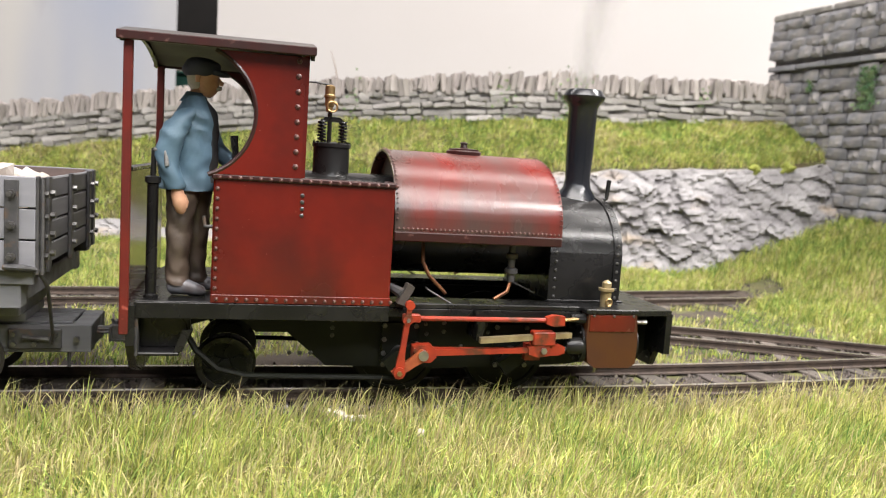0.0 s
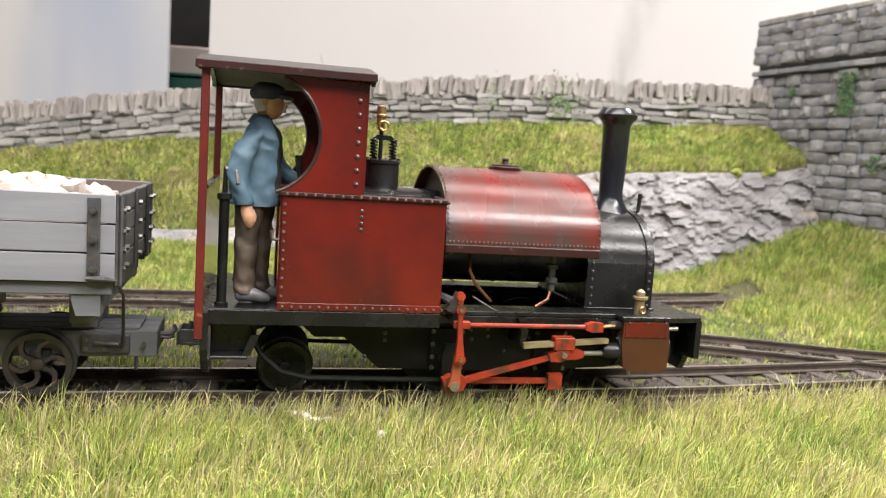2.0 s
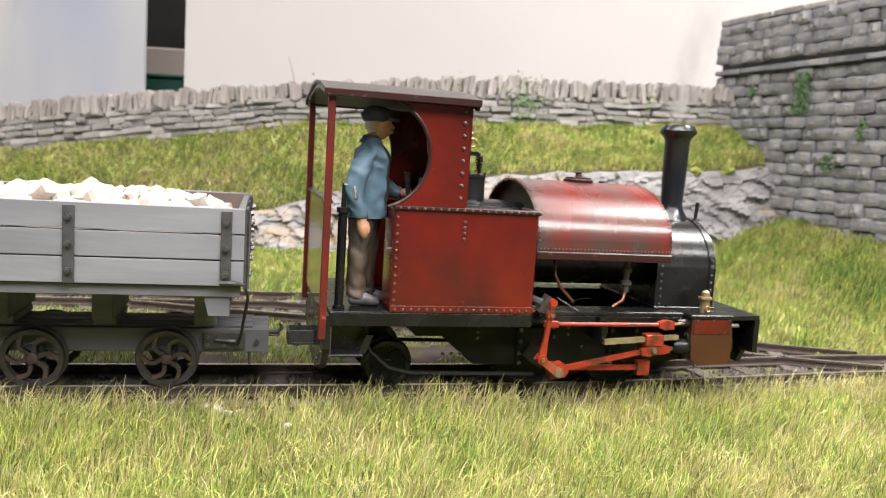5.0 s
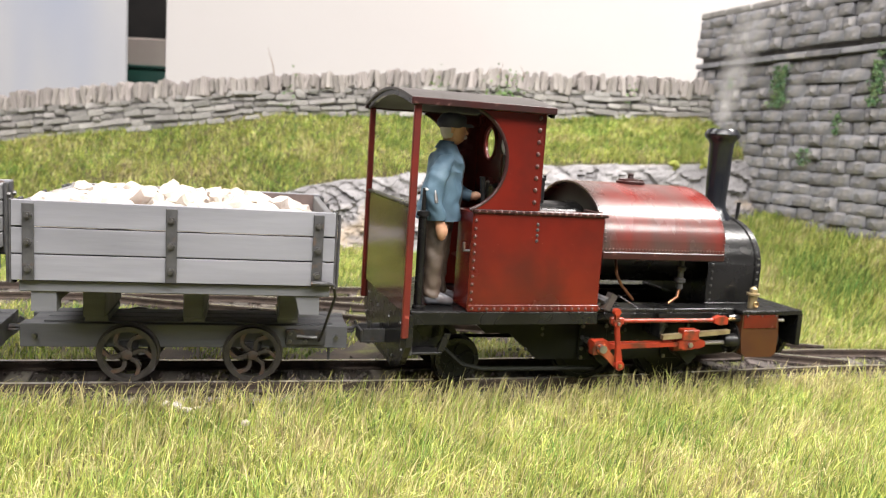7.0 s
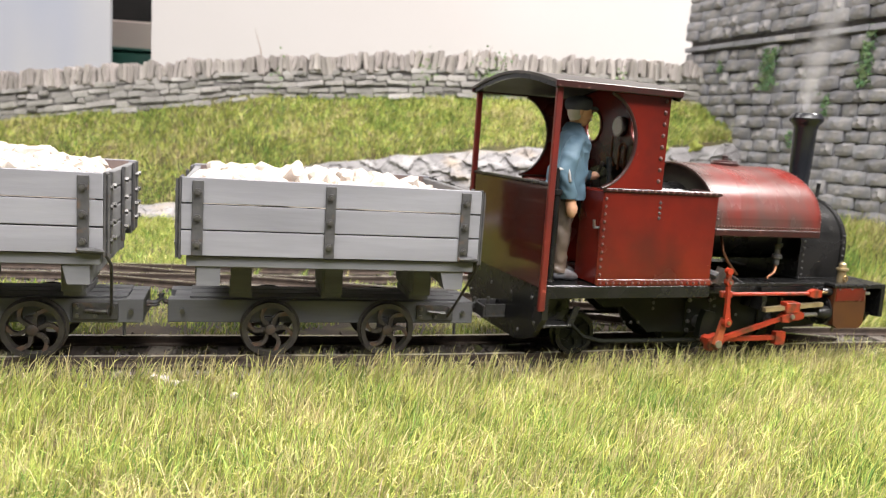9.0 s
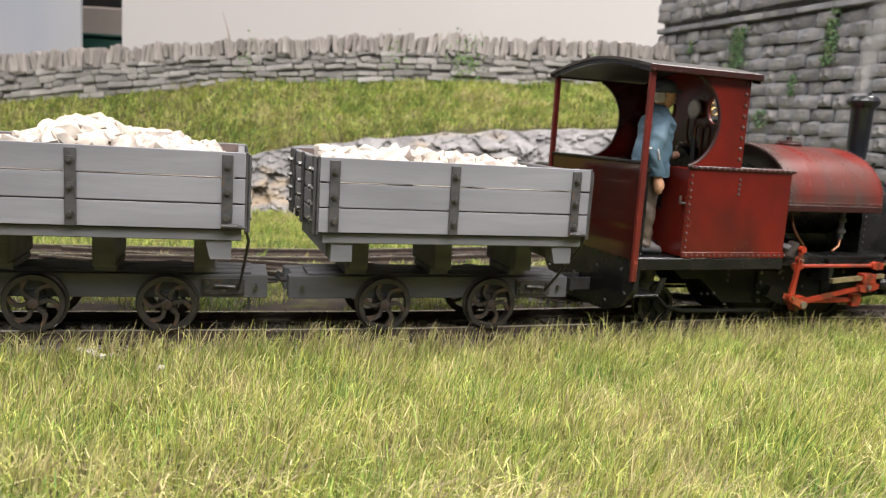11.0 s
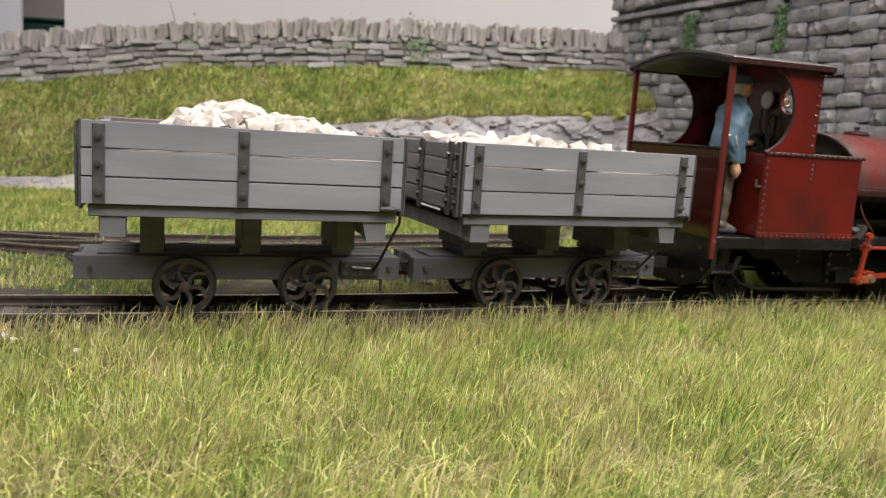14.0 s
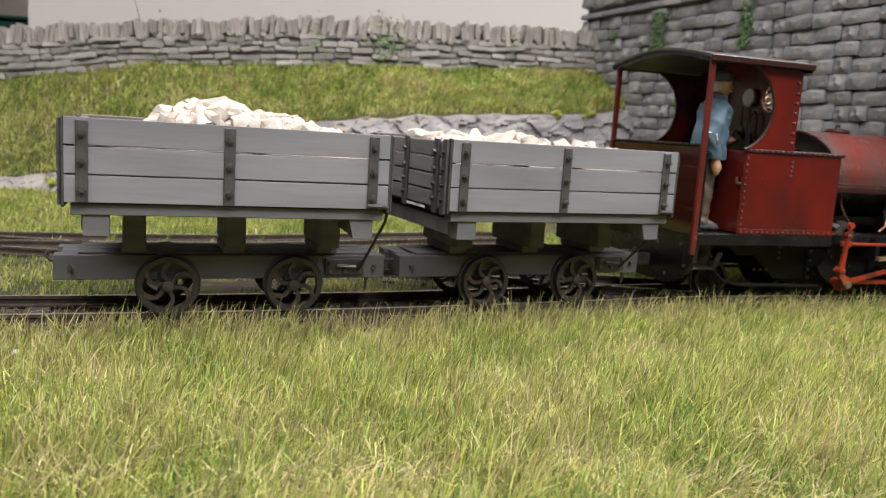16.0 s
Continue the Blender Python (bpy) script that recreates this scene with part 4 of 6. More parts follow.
    P("firebox", box(B(), 0, 32, -21.5, 21.5, 30, 84, 1), BLACK)
    yz = []
    for y, z in [(-41, 64)] + [(-41 + 0.2, 72)] + [(41 * math.cos(a), 70 + 27.2 * math.sin(a)) for a in np.linspace(math.pi * 0.97, math.pi * 0.03, 26)] + [(40.8, 72), (41, 64)]:
        yz.append((y, z))
    inner = [(y * 0.975, z - (0.0 if z < 66 else 0.9)) for y, z in yz]
    tank = P("saddle_tank", prism(B(), yz + inner[::-1], 33.5, 99.5, "x"), RED_TANK, "faded red riveted saddle tank with worn highlights", 40)
    part("tank_end", prism(B(), inner[1:-1], 98.4, 99.2, "x"), RED, tank)
    part("tank_end", prism(B(), inner[1:-1], 38.0, 39.0, "x"), INNER, tank, "olive inner end sheet")
    for s in (-1, 1):
        rivet_row(tank, [(35 + 1.75 * i, s * 41.2, 68.2) for i in range(37)], 0.55, RIVET, "y", s)
        part("lower_band", box(B(), 33.4, 99.6, *sorted((s * 41.5, s * 40.4)), 63.4, 67.0, 0.4), RIM, tank)
    for xx in (34.4, 98.8):
        rivet_row(tank, [(xx, 41.3 * math.cos(a), 70 + 27.5 * math.sin(a)) for a in np.linspace(math.pi * 0.98, math.pi * 0.02, 44)], 0.55, RIVET, "z", 1)
    fc = P("filler_cap", lathe(B(), [(7.2, 96.6), (7.4, 98.2), (6.4, 98.8), (6.4, 99.3), (1.6, 99.8), (1.3, 101.2), (1.9, 101.8), (0.6, 102.4)], 68.4, 0, 24), RIM, "dark red tank filler lid")
    # smokebox: arched front, straight sides
    sb = [(-29, 39)] + [(-29, 60)] + [(29 * math.cos(a), 58 + 24 * math.sin(a)) for a in np.linspace(math.pi * 0.97, math.pi * 0.03, 20)] + [(29, 60), (29, 39)]
    P("smokebox", prism(B(), sb, 100, 131.5, "x"), BLACK, "satin black smokebox", 40)
    P("smokebox_ring", prism(B(), [(y * 1.02, z * 1.006 if z > 50 else z) for y, z in sb], 127.8, 130.4, "x"), BLACK, "", 40)
    for s in (-1, 1):
        rivet_row(lo, [(129.2, s * 29.6, 42 + 3.6 * i) for i in range(7)], 0.75, RIVET_D, "y", s)
        rivet_row(lo, [(102.6, s * 29.0, 42 + 3.6 * i) for i in range(7)], 0.75, RIVET_D, "y", s)
    rivet_row(lo, [(129.2, 29.3 * math.cos(a), 58.2 + 24.2 * math.sin(a)) for a in np.linspace(math.pi * 0.93, math.pi * 0.07, 20)], 0.5, RIVET_D, "z", 1)
    P("smokebox_door", tube(B(), [(131.5, 0, 62), (133.5, 0, 62), (134.6, 0, 62)], [17, 16.4, 12], 28), BLACK)
    P("smokebox_foot", box(B(), 99.6, 133, -29.6, 29.6, 39.4, 40.8, 0.3), BLACK)
    P("lamp_iron", tube(B(), [(131.4, 0, 80.5), (135.6, 0, 81.5), (136.2, 0, 90)], [1.2, 0.9, 1.1], 8), BLACK)
    P("chimney", lathe(B(), [(9.6, 80.0), (8.0, 83.0), (6.0, 86.2), (5.4, 89.5), (5.9, 100), (6.25, 120.6), (7.2, 122.4), (8.9, 124.2), (9.2, 125.6), (8.2, 127.4), (7.3, 128.4), (6.5, 128.4), (5.6, 122)], 121.0, 0, 32), CHIM, "blue-black tapered chimney with a flared cap")
    # dome, safety valves, whistle
    dm = P("dome", lathe(B(), [(8.6, 83), (8.0, 85.2), (7.4, 86.6), (7.3, 96.0), (7.8, 96.6), (7.8, 97.8), (7.0, 98.2), (0.4, 98.6)], 12.6, 0, 26), BLACK, "black dome with bolted lid")
    for k in range(10):
        part("bolt", lathe(B(), [(0.5, 97.6), (0.5, 98.8)], 12.6 + 7.2 * math.cos(k * 0.628), 7.2 * math.sin(k * 0.628), 6), BLACK, dm)
    for dx in (-4.2, 4.2):
        helix = [(12.6 + dx + 1.5 * math.cos(a), 1.5 * math.sin(a), 99 + a * 0.21) for a in np.linspace(0, 2 * math.pi * 6, 72)]
        part("valve_spring", tube(B(), helix, 0.42, 5), BLACK, dm, "black coil spring")
        part("spring_post", lathe(B(), [(0.6, 98), (0.6, 107.5)], 12.6 + dx, 0, 8), BLACK, dm)
    part("valve_lever", prism(B(), [(7.4, 106.4), (9.5, 108.6), (15.6, 108.6), (18.2, 106.0), (18.4, 104.6), (15.6, 106.6), (9.8, 106.6), (7.6, 104.8)], -1, 1), BLACK, dm)
    part("valve_stem", lathe(B(), [(0.9, 98), (0.9, 112)], 11.4, 0, 8), BLACK, dm)
    wh = P("whistle", lathe(B(), [(1.0, 110.5), (1.4, 111), (1.4, 112.5), (1.9, 113), (1.9, 116), (2.3, 116.4), (2.3, 117.2), (2.0, 117.6), (2.0, 120.8), (1.1, 121.4)], 11.0, 0, 16), BRASS, "aged brass whistle")
    part("valve_wheel", tube(B(), [(12.0 + 2.0 * math.cos(a), -2.6, 112.6 + 2.0 * math.sin(a)) for a in np.linspace(0, 2 * math.pi, 17)], 0.5, 6), BRASS, wh)
    part("pull_wire", tube(B(), [(11, 0, 121.3), (5, 0, 122), (0, 0, 122)], 0.45, 6), BLACK, wh)
    # pipes, clack valve and lubricator
    for s in (-1, 1):
        P("feed_pipe", tube(B(), [(47, s * 30, 62), (46.6, s * 33, 55), (49, s * 34, 50), (56, s * 34, 43)], 0.75, 8), COPPER, "thin copper feed pipe")
        P("drain_pipe", tube(B(), [(48, s * 34, 45), (56, s * 36, 40.4), (59, s * 36, 39)], 0.45, 6), IRON)
        cv = P("clack_valve", lathe(B(), [(1.6, 48), (1.6, 51), (2.6, 51.4), (2.6, 53), (1.5, 53.6), (1.5, 57), (2.4, 57.3), (2.4, 59), (1.4, 59.5), (1.4, 63)], 83, s * 31, 12), IRON, "grey clack valve")
        part("pipe", tube(B(), [(83, s * 31, 48), (81.6, s * 32, 44), (76, s * 33, 41)], 0.8, 8), COPPER, cv)
        lb = P("lubricator", lathe(B(), [(2.2, 39.4), (2.2, 46), (3.2, 46.4), (3.2, 47.4), (1.9, 47.6), (1.9, 49.6), (1.0, 50.4), (0.3, 50.8)], 121.4, s * 38, 14), BARS, "small tarnished brass lubricator")
        part("tap", tube(B(), [(121.8 + 1.3 * math.cos(a), s * 38 + s * 2.4, 42 + 1.3 * math.sin(a)) for a in np.linspace(0, 2 * math.pi, 13)], 0.45, 6), BRASS, lb)
    # cylinders
    for s in (-1, 1):
        cy = P("cylinder", prism(B(), [(111.8, 38), (132.4, 38), (133.6, 28), (133.4, 18.5), (131, 16.4), (116, 16.4), (113, 18.5), (111.6, 28)], *sorted((s * 44.6, s * 26))), BROWNCYL, "brown painted outside cylinder")
        part("steam_chest_panel", box(B(), 112.4, 131.8, *sorted((s * 45.0, s * 44.4)), 31.0, 37.6, 0.2), RED, cy, "dark red steam chest panel")
        part("chest_lid", box(B(), 110.8, 133.2, *sorted((s * 45.2, s * 28)), 38.0, 40.0, 0.4), BLACK, cy)
        for (a, b) in ((110.8, 113.4), (132.6, 134.6)):
            part("cylinder_cover", tube(B(), [(a, s * 36, 25.0), (b, s * 36, 25.0)], 8.2, 24), BLACK, cy)
            for k in range(8):
                part("cover_bolt", tube(B(), [(a - 0.5, s * 36 + 6.8 * math.cos(k * 0.785), 25 + 6.8 * math.sin(k * 0.785)), (b + 0.5, s * 36 + 6.8 * math.cos(k * 0.785), 25 + 6.8 * math.sin(k * 0.785))], 0.6, 6), IRON, cy)
        part("gland", tube(B(), [(104.5, s * 41, 24.4), (106, s * 41, 24.4), (111, s * 41, 24.4)], [2.2, 3.2, 3.4], 14), BLACK, cy)
        part("valve_gland", tube(B(), [(106, s * 41, 35.4), (112, s * 41, 35.4)], [1.6, 2.2], 10), BLACK, cy)
        part("tail_rod", tube(B(), [(132.6, s * 42, 34.6), (138, s * 42, 34.6)], 0.9, 8), STEEL, cy)
        rivet_row(cy, [(114 + 8.4 * i, s * 45.2, 37.4) for i in range(3)], 0.6, RIVET_D, "y", s)
        P("slide_bar", prism(B(), [(68.8, 25.4), (106, 28.0), (106, 30.0), (68.8, 27.6)], *sorted((s * 43.4, s * 40.6))), BARS, "bare steel slide bar")
        P("motion_bracket", prism(B(), [(66.5, 37.6), (70, 37.6), (71, 31), (69.6, 26), (67.6, 26), (68.2, 31)], *sorted((s * 41, s * 26))), BLACK)
        for x, z in ((14, 30), (14, 27), (14, 24), (36, 33), (34, 29.5), (34.5, 25.6), (50, 33), (51, 29), (51.5, 25), (58.5, 33), (58.5, 29.5), (58.5, 26), (65, 36), (76, 33), (76, 29), (77, 26), (84, 32), (88, 33), (94, 31), (66, 20), (-2, 17), (2, 17), (6, 17), (84, 20)):
            P("frame_bolt", knob(B(), x, s * 25.5, z, 0.95, "y", s), RIVET_D)
        P("hanger", tube(B(), [(34, s * 36, 45.5), (37.5, s * 41, 44), (39.5, s * 41, 40)], [1.5, 2.2, 1.2], 8), IRON)
        P("link_block", prism(B(), [(35.6, 40.5), (38.4, 39.6), (42, 46.6), (39.4, 48)], *sorted((s * 44, s * 39))), WHEELM, "dark rusty weighshaft block")
        P("step_riser", prism(B(), [(-56, 33), (-56, 21), (-41, 21), (-38, 27), (-38, 33)], *sorted((s * 33, s * 31.6))), BLACK)
        P("step_bracket", prism(B(), [(-43, 21), (-40, 21), (-37, 29), (-40, 29)], *sorted((s * 41.5, s * 40.2))), BLACK)
        P("brake_cross_shaft", tube(B(), [(-40, s * 26, 25.5), (-40, s * 10, 25.5)], 1.4, 10), IRON)
        P("axle_keep", box(B(), 33, 48, *sorted((s * 27, s * 25.5)), 11.5, 30, 0.6), FRAME)
        P("axle_keep", box(B(), 79, 94, *sorted((s * 27, s * 25.5)), 11.5, 30, 0.6), FRAME)
        for x, z in ((34.2, 28.5), (34.2, 23), (34.2, 17.5), (34.2, 13), (46.8, 28.5), (46.8, 13), (80.2, 28.5), (92.8, 28.5), (80.2, 13), (92.8, 13)):
            P("keep_nut", tube(B(), [(x, s * 27, z), (x, s * 28.2, z)], 1.0, 6), NUT)
        P("cab_step", box(B(), -55.6, -41, *sorted((s * 42, s * 30)), 19.6, 20.8, 0.3), BLACK)
        P("step_hanger", box(B(), -55.8, -54.8, *sorted((s * 42.6, s * 38)), 19.6, 37, 0.2), IRON)
        P("brake_rod", tube(B(), [(-40, s * 30, 26), (-36, s * 31, 19), (-28, s * 31, 12), (-18, s * 31, 9.6), (0, s * 31, 9.2), (40, s * 31, 8.6)], 1.15, 6), FRAME, "dirty flat brake rod")
        P("brake_pivot", tube(B(), [(-40, s * 26, 25.5), (-40, s * 32.5, 25.5)], 2.4, 14), FRAME)
        P("drain_cock", tube(B(), [(118, s * 40, 17), (118, s * 40, 13.5)], 0.7, 6), STEEL)
    # cab fittings
    P("hand_brake_pillar", lathe(B(), [(2.6, 39.2), (2.6, 40.4), (1.9, 41), (1.9, 79.5), (2.7, 80), (2.7, 82), (1.0, 82.4), (0.8, 92)], -51.6, -36, 14), BLACK, "black hand brake pillar")
    P("brake_handle", tube(B(), [(-51.6, -36, 91.5), (-47.5, -38, 91), (-46.8, -39, 86)], 0.8, 8), STEEL, "bare steel brake handle")
    P("backhead", tube(B(), [(-9, 0, 74), (-1.7, 0, 74)], [19, 20.5], 28), BLACK, "black boiler backhead")
    P("regulator", tube(B(), [(-11, 2, 86), (-13, -6, 90), (-13.4, -10, 95)], 0.9, 8), STEEL)
    pg = P("pressure_gauge", tube(B(), [(-2, -6, 113), (-4.4, -6, 113)], 5.0, 24), STEEL, "steel rimmed pressure gauge")
    part("dial", tube(B(), [(-4.4, -6, 113), (-4.7, -6, 113)], 4.2, 24), GLASS_D, pg, "plain white gauge dial")
    P("gauge_pipe", tube(B(), [(-4, -2, 108), (-4, -2, 98), (-4, -5, 94), (-4, -5, 88)], 0.6, 8), COPPER)
    P("water_gauge", tube(B(), [(-4, -9, 88), (-4, -9, 103), (-4, -12, 105), (-4, -14.5, 103), (-4, -14.5, 88)], 0.7, 8), COPPER)
    P("reversing_lever", tube(B(), [(-22, -34, 40), (-24, -34, 88), (-25, -34, 98)], [1.4, 1.0, 1.4], 8), BLACK, "black reversing lever")
    P("tank_valve", tube(B(), [(-31, -41, 66), (-33.6, -41, 66), (-34, -41, 69.5)], 0.7, 8), IRON)
    return lo


def build_driver():
    """A painted model figure: a still little statue on the footplate."""
    bm = B()
    mats = [JACKET, TROUSER, SKIN, CAPM, SHOE, SHIRT, HAIR]

    def blob(path, radii, mi, seg=12, sx=1.0, sy=1.0):
        n0 = len(bm.faces)
        tube(bm, path, radii, seg)
        bm.faces.ensure_lookup_table()
        for f in bm.faces[n0:]:
            f.material_index = mi
    def loft(rings, mi, crease, seg=30, fine=4, front=None):
        """Oval rings (x, y, z, half-length, half-width) drawn out smoothly, with folds of cloth pressed in."""
        n0 = len(bm.faces)
        rows = []
        q = [rings[0]] + list(rings) + [rings[-1]]
        for i in range(1, len(q) - 2):
            for k in range(fine):
                t = k / fine
                rows.append([0.5 * (2 * b + (c - a) * t + (2 * a - 5 * b + 4 * c - d) * t * t + (3 * b - a - 3 * c + d) * t**3)
                             for a, b, c, d in zip(*q[i - 1:i + 3])])
        rows.append(list(rings[-1]))
        vs = []
        for cx, cy, z, rx, ry in rows:
            ring = []
            for k in range(seg):
                a = 2 * math.pi * k / seg
                ca, sa = math.cos(a), math.sin(a)
                px, py = cx + rx * ca, cy + ry * sa
                fold = 0.8 * ns(px * 0.13 + z * 0.14, py * 0.13 - z * 0.05, z * 0.08) + 1.3 * (0.25 - abs(ns(px * 0.22 + z * 0.12, py * 0.22 - z * 0.1, z * 0.12)))
                w = crease * fold
                ring.append(bm.verts.new((px + w * ca, py + w * sa, z + 0.3 * w)))
            vs.append(ring)
        for r0, r1 in zip(vs, vs[1:]):
            for k in range(seg):
                f = bm.faces.new((r0[k], r0[(k + 1) % seg], r1[(k + 1) % seg], r1[k]))
                a = 360 * (k + 0.5) / seg
                f.material_index = front if front is not None and (a > 325 or a < 40) and r0[k].co.z > 80 else mi
        bm.faces.new(vs[0][::-1]).material_index = mi
        bm.faces.new(vs[-1]).material_index = mi
    # baggy trousers, gathered over the shoes
    loft([(-43.0, -28, 43.0, 3.9, 3.9), (-43.2, -28, 44.4, 4.3, 4.1), (-43.4, -28, 46.4, 3.9, 3.8), (-43.4, -28, 49, 4.2, 4.1), (-43.4, -27.8, 57, 4.3, 4.4), (-43.2, -27.4, 66, 4.8, 4.8), (-42.6, -27, 75, 5.5, 5.3), (-42.2, -26.5, 82, 6.0, 5.7)], 1, 0.9, 30, 6)
    loft([(-37.6, -19, 43.0, 3.7, 3.7), (-37.8, -19, 44.4, 4.0, 3.9), (-38.0, -19, 46.4, 3.6, 3.6), (-38.0, -19, 49, 3.9, 3.9), (-38.0, -19.2, 57, 4.0, 4.2), (-38.0, -19.6, 66, 4.6, 4.6), (-38.0, -20, 75, 5.3, 5.1), (-38.4, -20.5, 82, 5.8, 5.5)], 1, 0.9, 30, 6)
    # shoes
    blob([(-46.5, -28, 42.2), (-45.4, -28.2, 42.4), (-41, -28.9, 42.6), (-37.4, -29.3, 41.6), (-34.6, -29.5, 41.0), (-33.4, -29.5, 40.6)], [2.2, 3.1, 3.0, 2.4, 1.8, 0.8], 4, 14)
    blob([(-40.5, -19, 42.2), (-39.2, -19, 42.4), (-35, -18.6, 42.4), (-31.6, -18.4, 41.5), (-29.2, -18.4, 40.9), (-28.2, -18.4, 40.6)], [2.2, 3.0, 2.9, 2.3, 1.7, 0.8], 4, 14)
    # jacket: sloping shoulders, loose flared hem
    loft([(-41.0, -23.5, 77.4, 9.8, 9.6), (-41.0, -23.5, 79.2, 10.1, 9.8), (-40.8, -23.5, 85, 9.5, 9.4), (-40.0, -23.5, 91, 8.7, 9.4), (-39.2, -23.5, 97, 8.2, 9.9), (-38.8, -23.5, 102, 7.6, 10.4), (-38.8, -23.5, 105.4, 6.6, 10.2), (-38.8, -23.5, 108.4, 5.0, 7.6), (-38.8, -23.5, 111.4, 3.5, 4.2)], 0, 1.2, 40, 7, 5)
    # near arm hangs, far arm reaches forward
    loft([(-44.4, -34.6, 78.0, 3.2, 3.2), (-44.6, -34.6, 79.4, 3.6, 3.5), (-46.4, -35.0, 85, 3.9, 3.8), (-47.2, -34.8, 91, 4.2, 4.0), (-45.2, -34.0, 98, 4.3, 4.0), (-42.2, -32.6, 103.6, 4.1, 3.7), (-40.0, -30.5, 106.8, 2.8, 2.6)], 0, 1.0, 26, 7)
    blob([(-43.8, -35, 79), (-43.4, -35, 76), (-42.6, -34.8, 73), (-42.2, -34.4, 70.2), (-42.2, -34.2, 69.4)], [1.7, 2.4, 2.5, 1.7, 0.8], 2)
    blob([(-41.6, -35.2, 76), (-40.6, -35.2, 73.6), (-40.6, -35, 71.6)], [1.0, 1.0, 0.6], 2, 8)
    blob([(-39, -16, 106), (-35, -14, 99), (-32, -14, 92.5), (-27, -16, 88.6), (-24, -17, 88)], [3.4, 4.0, 3.6, 3.0, 2.7], 0)
    blob([(-24, -17, 88), (-21.5, -17.4, 88.4), (-19.5, -17.5, 88.6)], [1.7, 2.1, 1.0], 2)
    head_from = len(bm.verts)
    # neck, collar, head, ears, nose, cap
    blob([(-40.6, -23.5, 109), (-40.3, -23.5, 112.6)], [4.4, 3.7], 0)
    blob([(-40.3, -23.5, 110), (-39.8, -23.5, 114.5)], [2.7, 2.6], 2)
    blob([(-36.9, -23.8, 111.4), (-36.7, -23.8, 113), (-36.9, -23.8, 115.5), (-37.7, -23.8, 118.5), (-38.1, -23.8, 121.8), (-38.3, -23.8, 123.5)], [2.0, 3.3, 4.1, 4.7, 4.5, 3.0], 2, 14)
    blob([(-40.6, -23.5, 113.6), (-40.6, -23.5, 115.4), (-40.2, -23.5, 118.6), (-40.0, -23.5, 121.4)], [2.2, 3.6, 4.5, 4.5], 6, 16)
    blob([(-33.4, -23.8, 118), (-32.2, -23.8, 116.3), (-32.3, -23.8, 115.7)], [0.5, 0.95, 0.5], 2, 8)
    blob([(-40.4, -28.3, 116.2), (-40.2, -28.6, 118.6)], [0.7, 1.0], 2, 8)
    # brow, moustache, soft cap with a stiff peak
    blob([(-34.2, -26.0, 119.6), (-33.6, -23.8, 119.2), (-34.2, -21.6, 118.8)], [0.5, 0.8, 0.5], 2, 8)
    blob([(-33.6, -25.6, 114.2), (-32.8, -23.8, 114.7), (-33.6, -22.0, 114.2)], [0.5, 0.9, 0.5], 6, 8)
    loft([(-39.6, -23.6, 118.4, 5.2, 5.1), (-39.6, -23.6, 119.4, 5.9, 5.6), (-39.4, -23.6, 121.4, 6.5, 6.2), (-39.0, -23.6, 123.4, 5.9, 5.7), (-39.4, -23.6, 124.8, 3.6, 3.6), (-39.6, -23.6, 125.2, 0.8, 0.8)], 3, 0.6, 24)
    loft([(-33.8, -23.6, 119.0, 4.2, 4.0), (-33.6, -23.6, 119.6, 4.5, 4.3), (-34.6, -23.6, 120.6, 4.0, 4.4)], 3, 0.1, 20, 2)
    bm.verts.ensure_lookup_table()
    for v in bm.verts[head_from:]:
        v.co.x += 2.0 * min(1, max(0, (v.co.z - 109) / 5))
    o = link("driver_figure", bm, mats, smooth=50)
    return tagged(o, "painted model driver figure in blue jacket and flat cap", "figurine")


JACKET = material("faded_blue_cloth", (0.085, 0.150, 0.205), (0.040, 0.072, 0.10), 50, 0.62, bump=1.0, fine=110, spot=(0.17, 0.25, 0.315), spot_scale=55, spot_from=0.53, spot_to=0.75)
TROUSER = material("brown_cloth", (0.105, 0.077, 0.058), (0.045, 0.033, 0.026), 55, 0.45, bump=1.0, fine=110, spot=(0.18, 0.14, 0.108), spot_scale=60, spot_from=0.56, spot_to=0.74)
SKIN = material("painted_flesh", (0.62, 0.36, 0.23), (0.45, 0.23, 0.14), 190, 0.55)
HAIR = material("grey_hair", (0.58, 0.56, 0.54), (0.42, 0.40, 0.38), 200, 0.8)
CAPM = material("navy_cloth", (0.050, 0.055, 0.085), (0.030, 0.033, 0.05), 90, 0.8, bump=0.4, fine=200)
SHOE = material("dusty_leather", (0.17, 0.175, 0.195), (0.08, 0.065, 0.06), 160, 0.4)
SHIRT = material("dark_shirt", (0.02, 0.02, 0.022), (0.03, 0.03, 0.03), 120, 0.8)
PANE = material("clear_pane", (0.9, 0.92, 0.9), (0.88, 0.9, 0.88), 40, 0.06, rough_var=0.01)
PANE.node_tree.nodes["Principled BSDF"].inputs["Transmission Weight"].default_value = 1.0
PANE.node_tree.nodes["Principled BSDF"].inputs["IOR"].default_value = 1.02


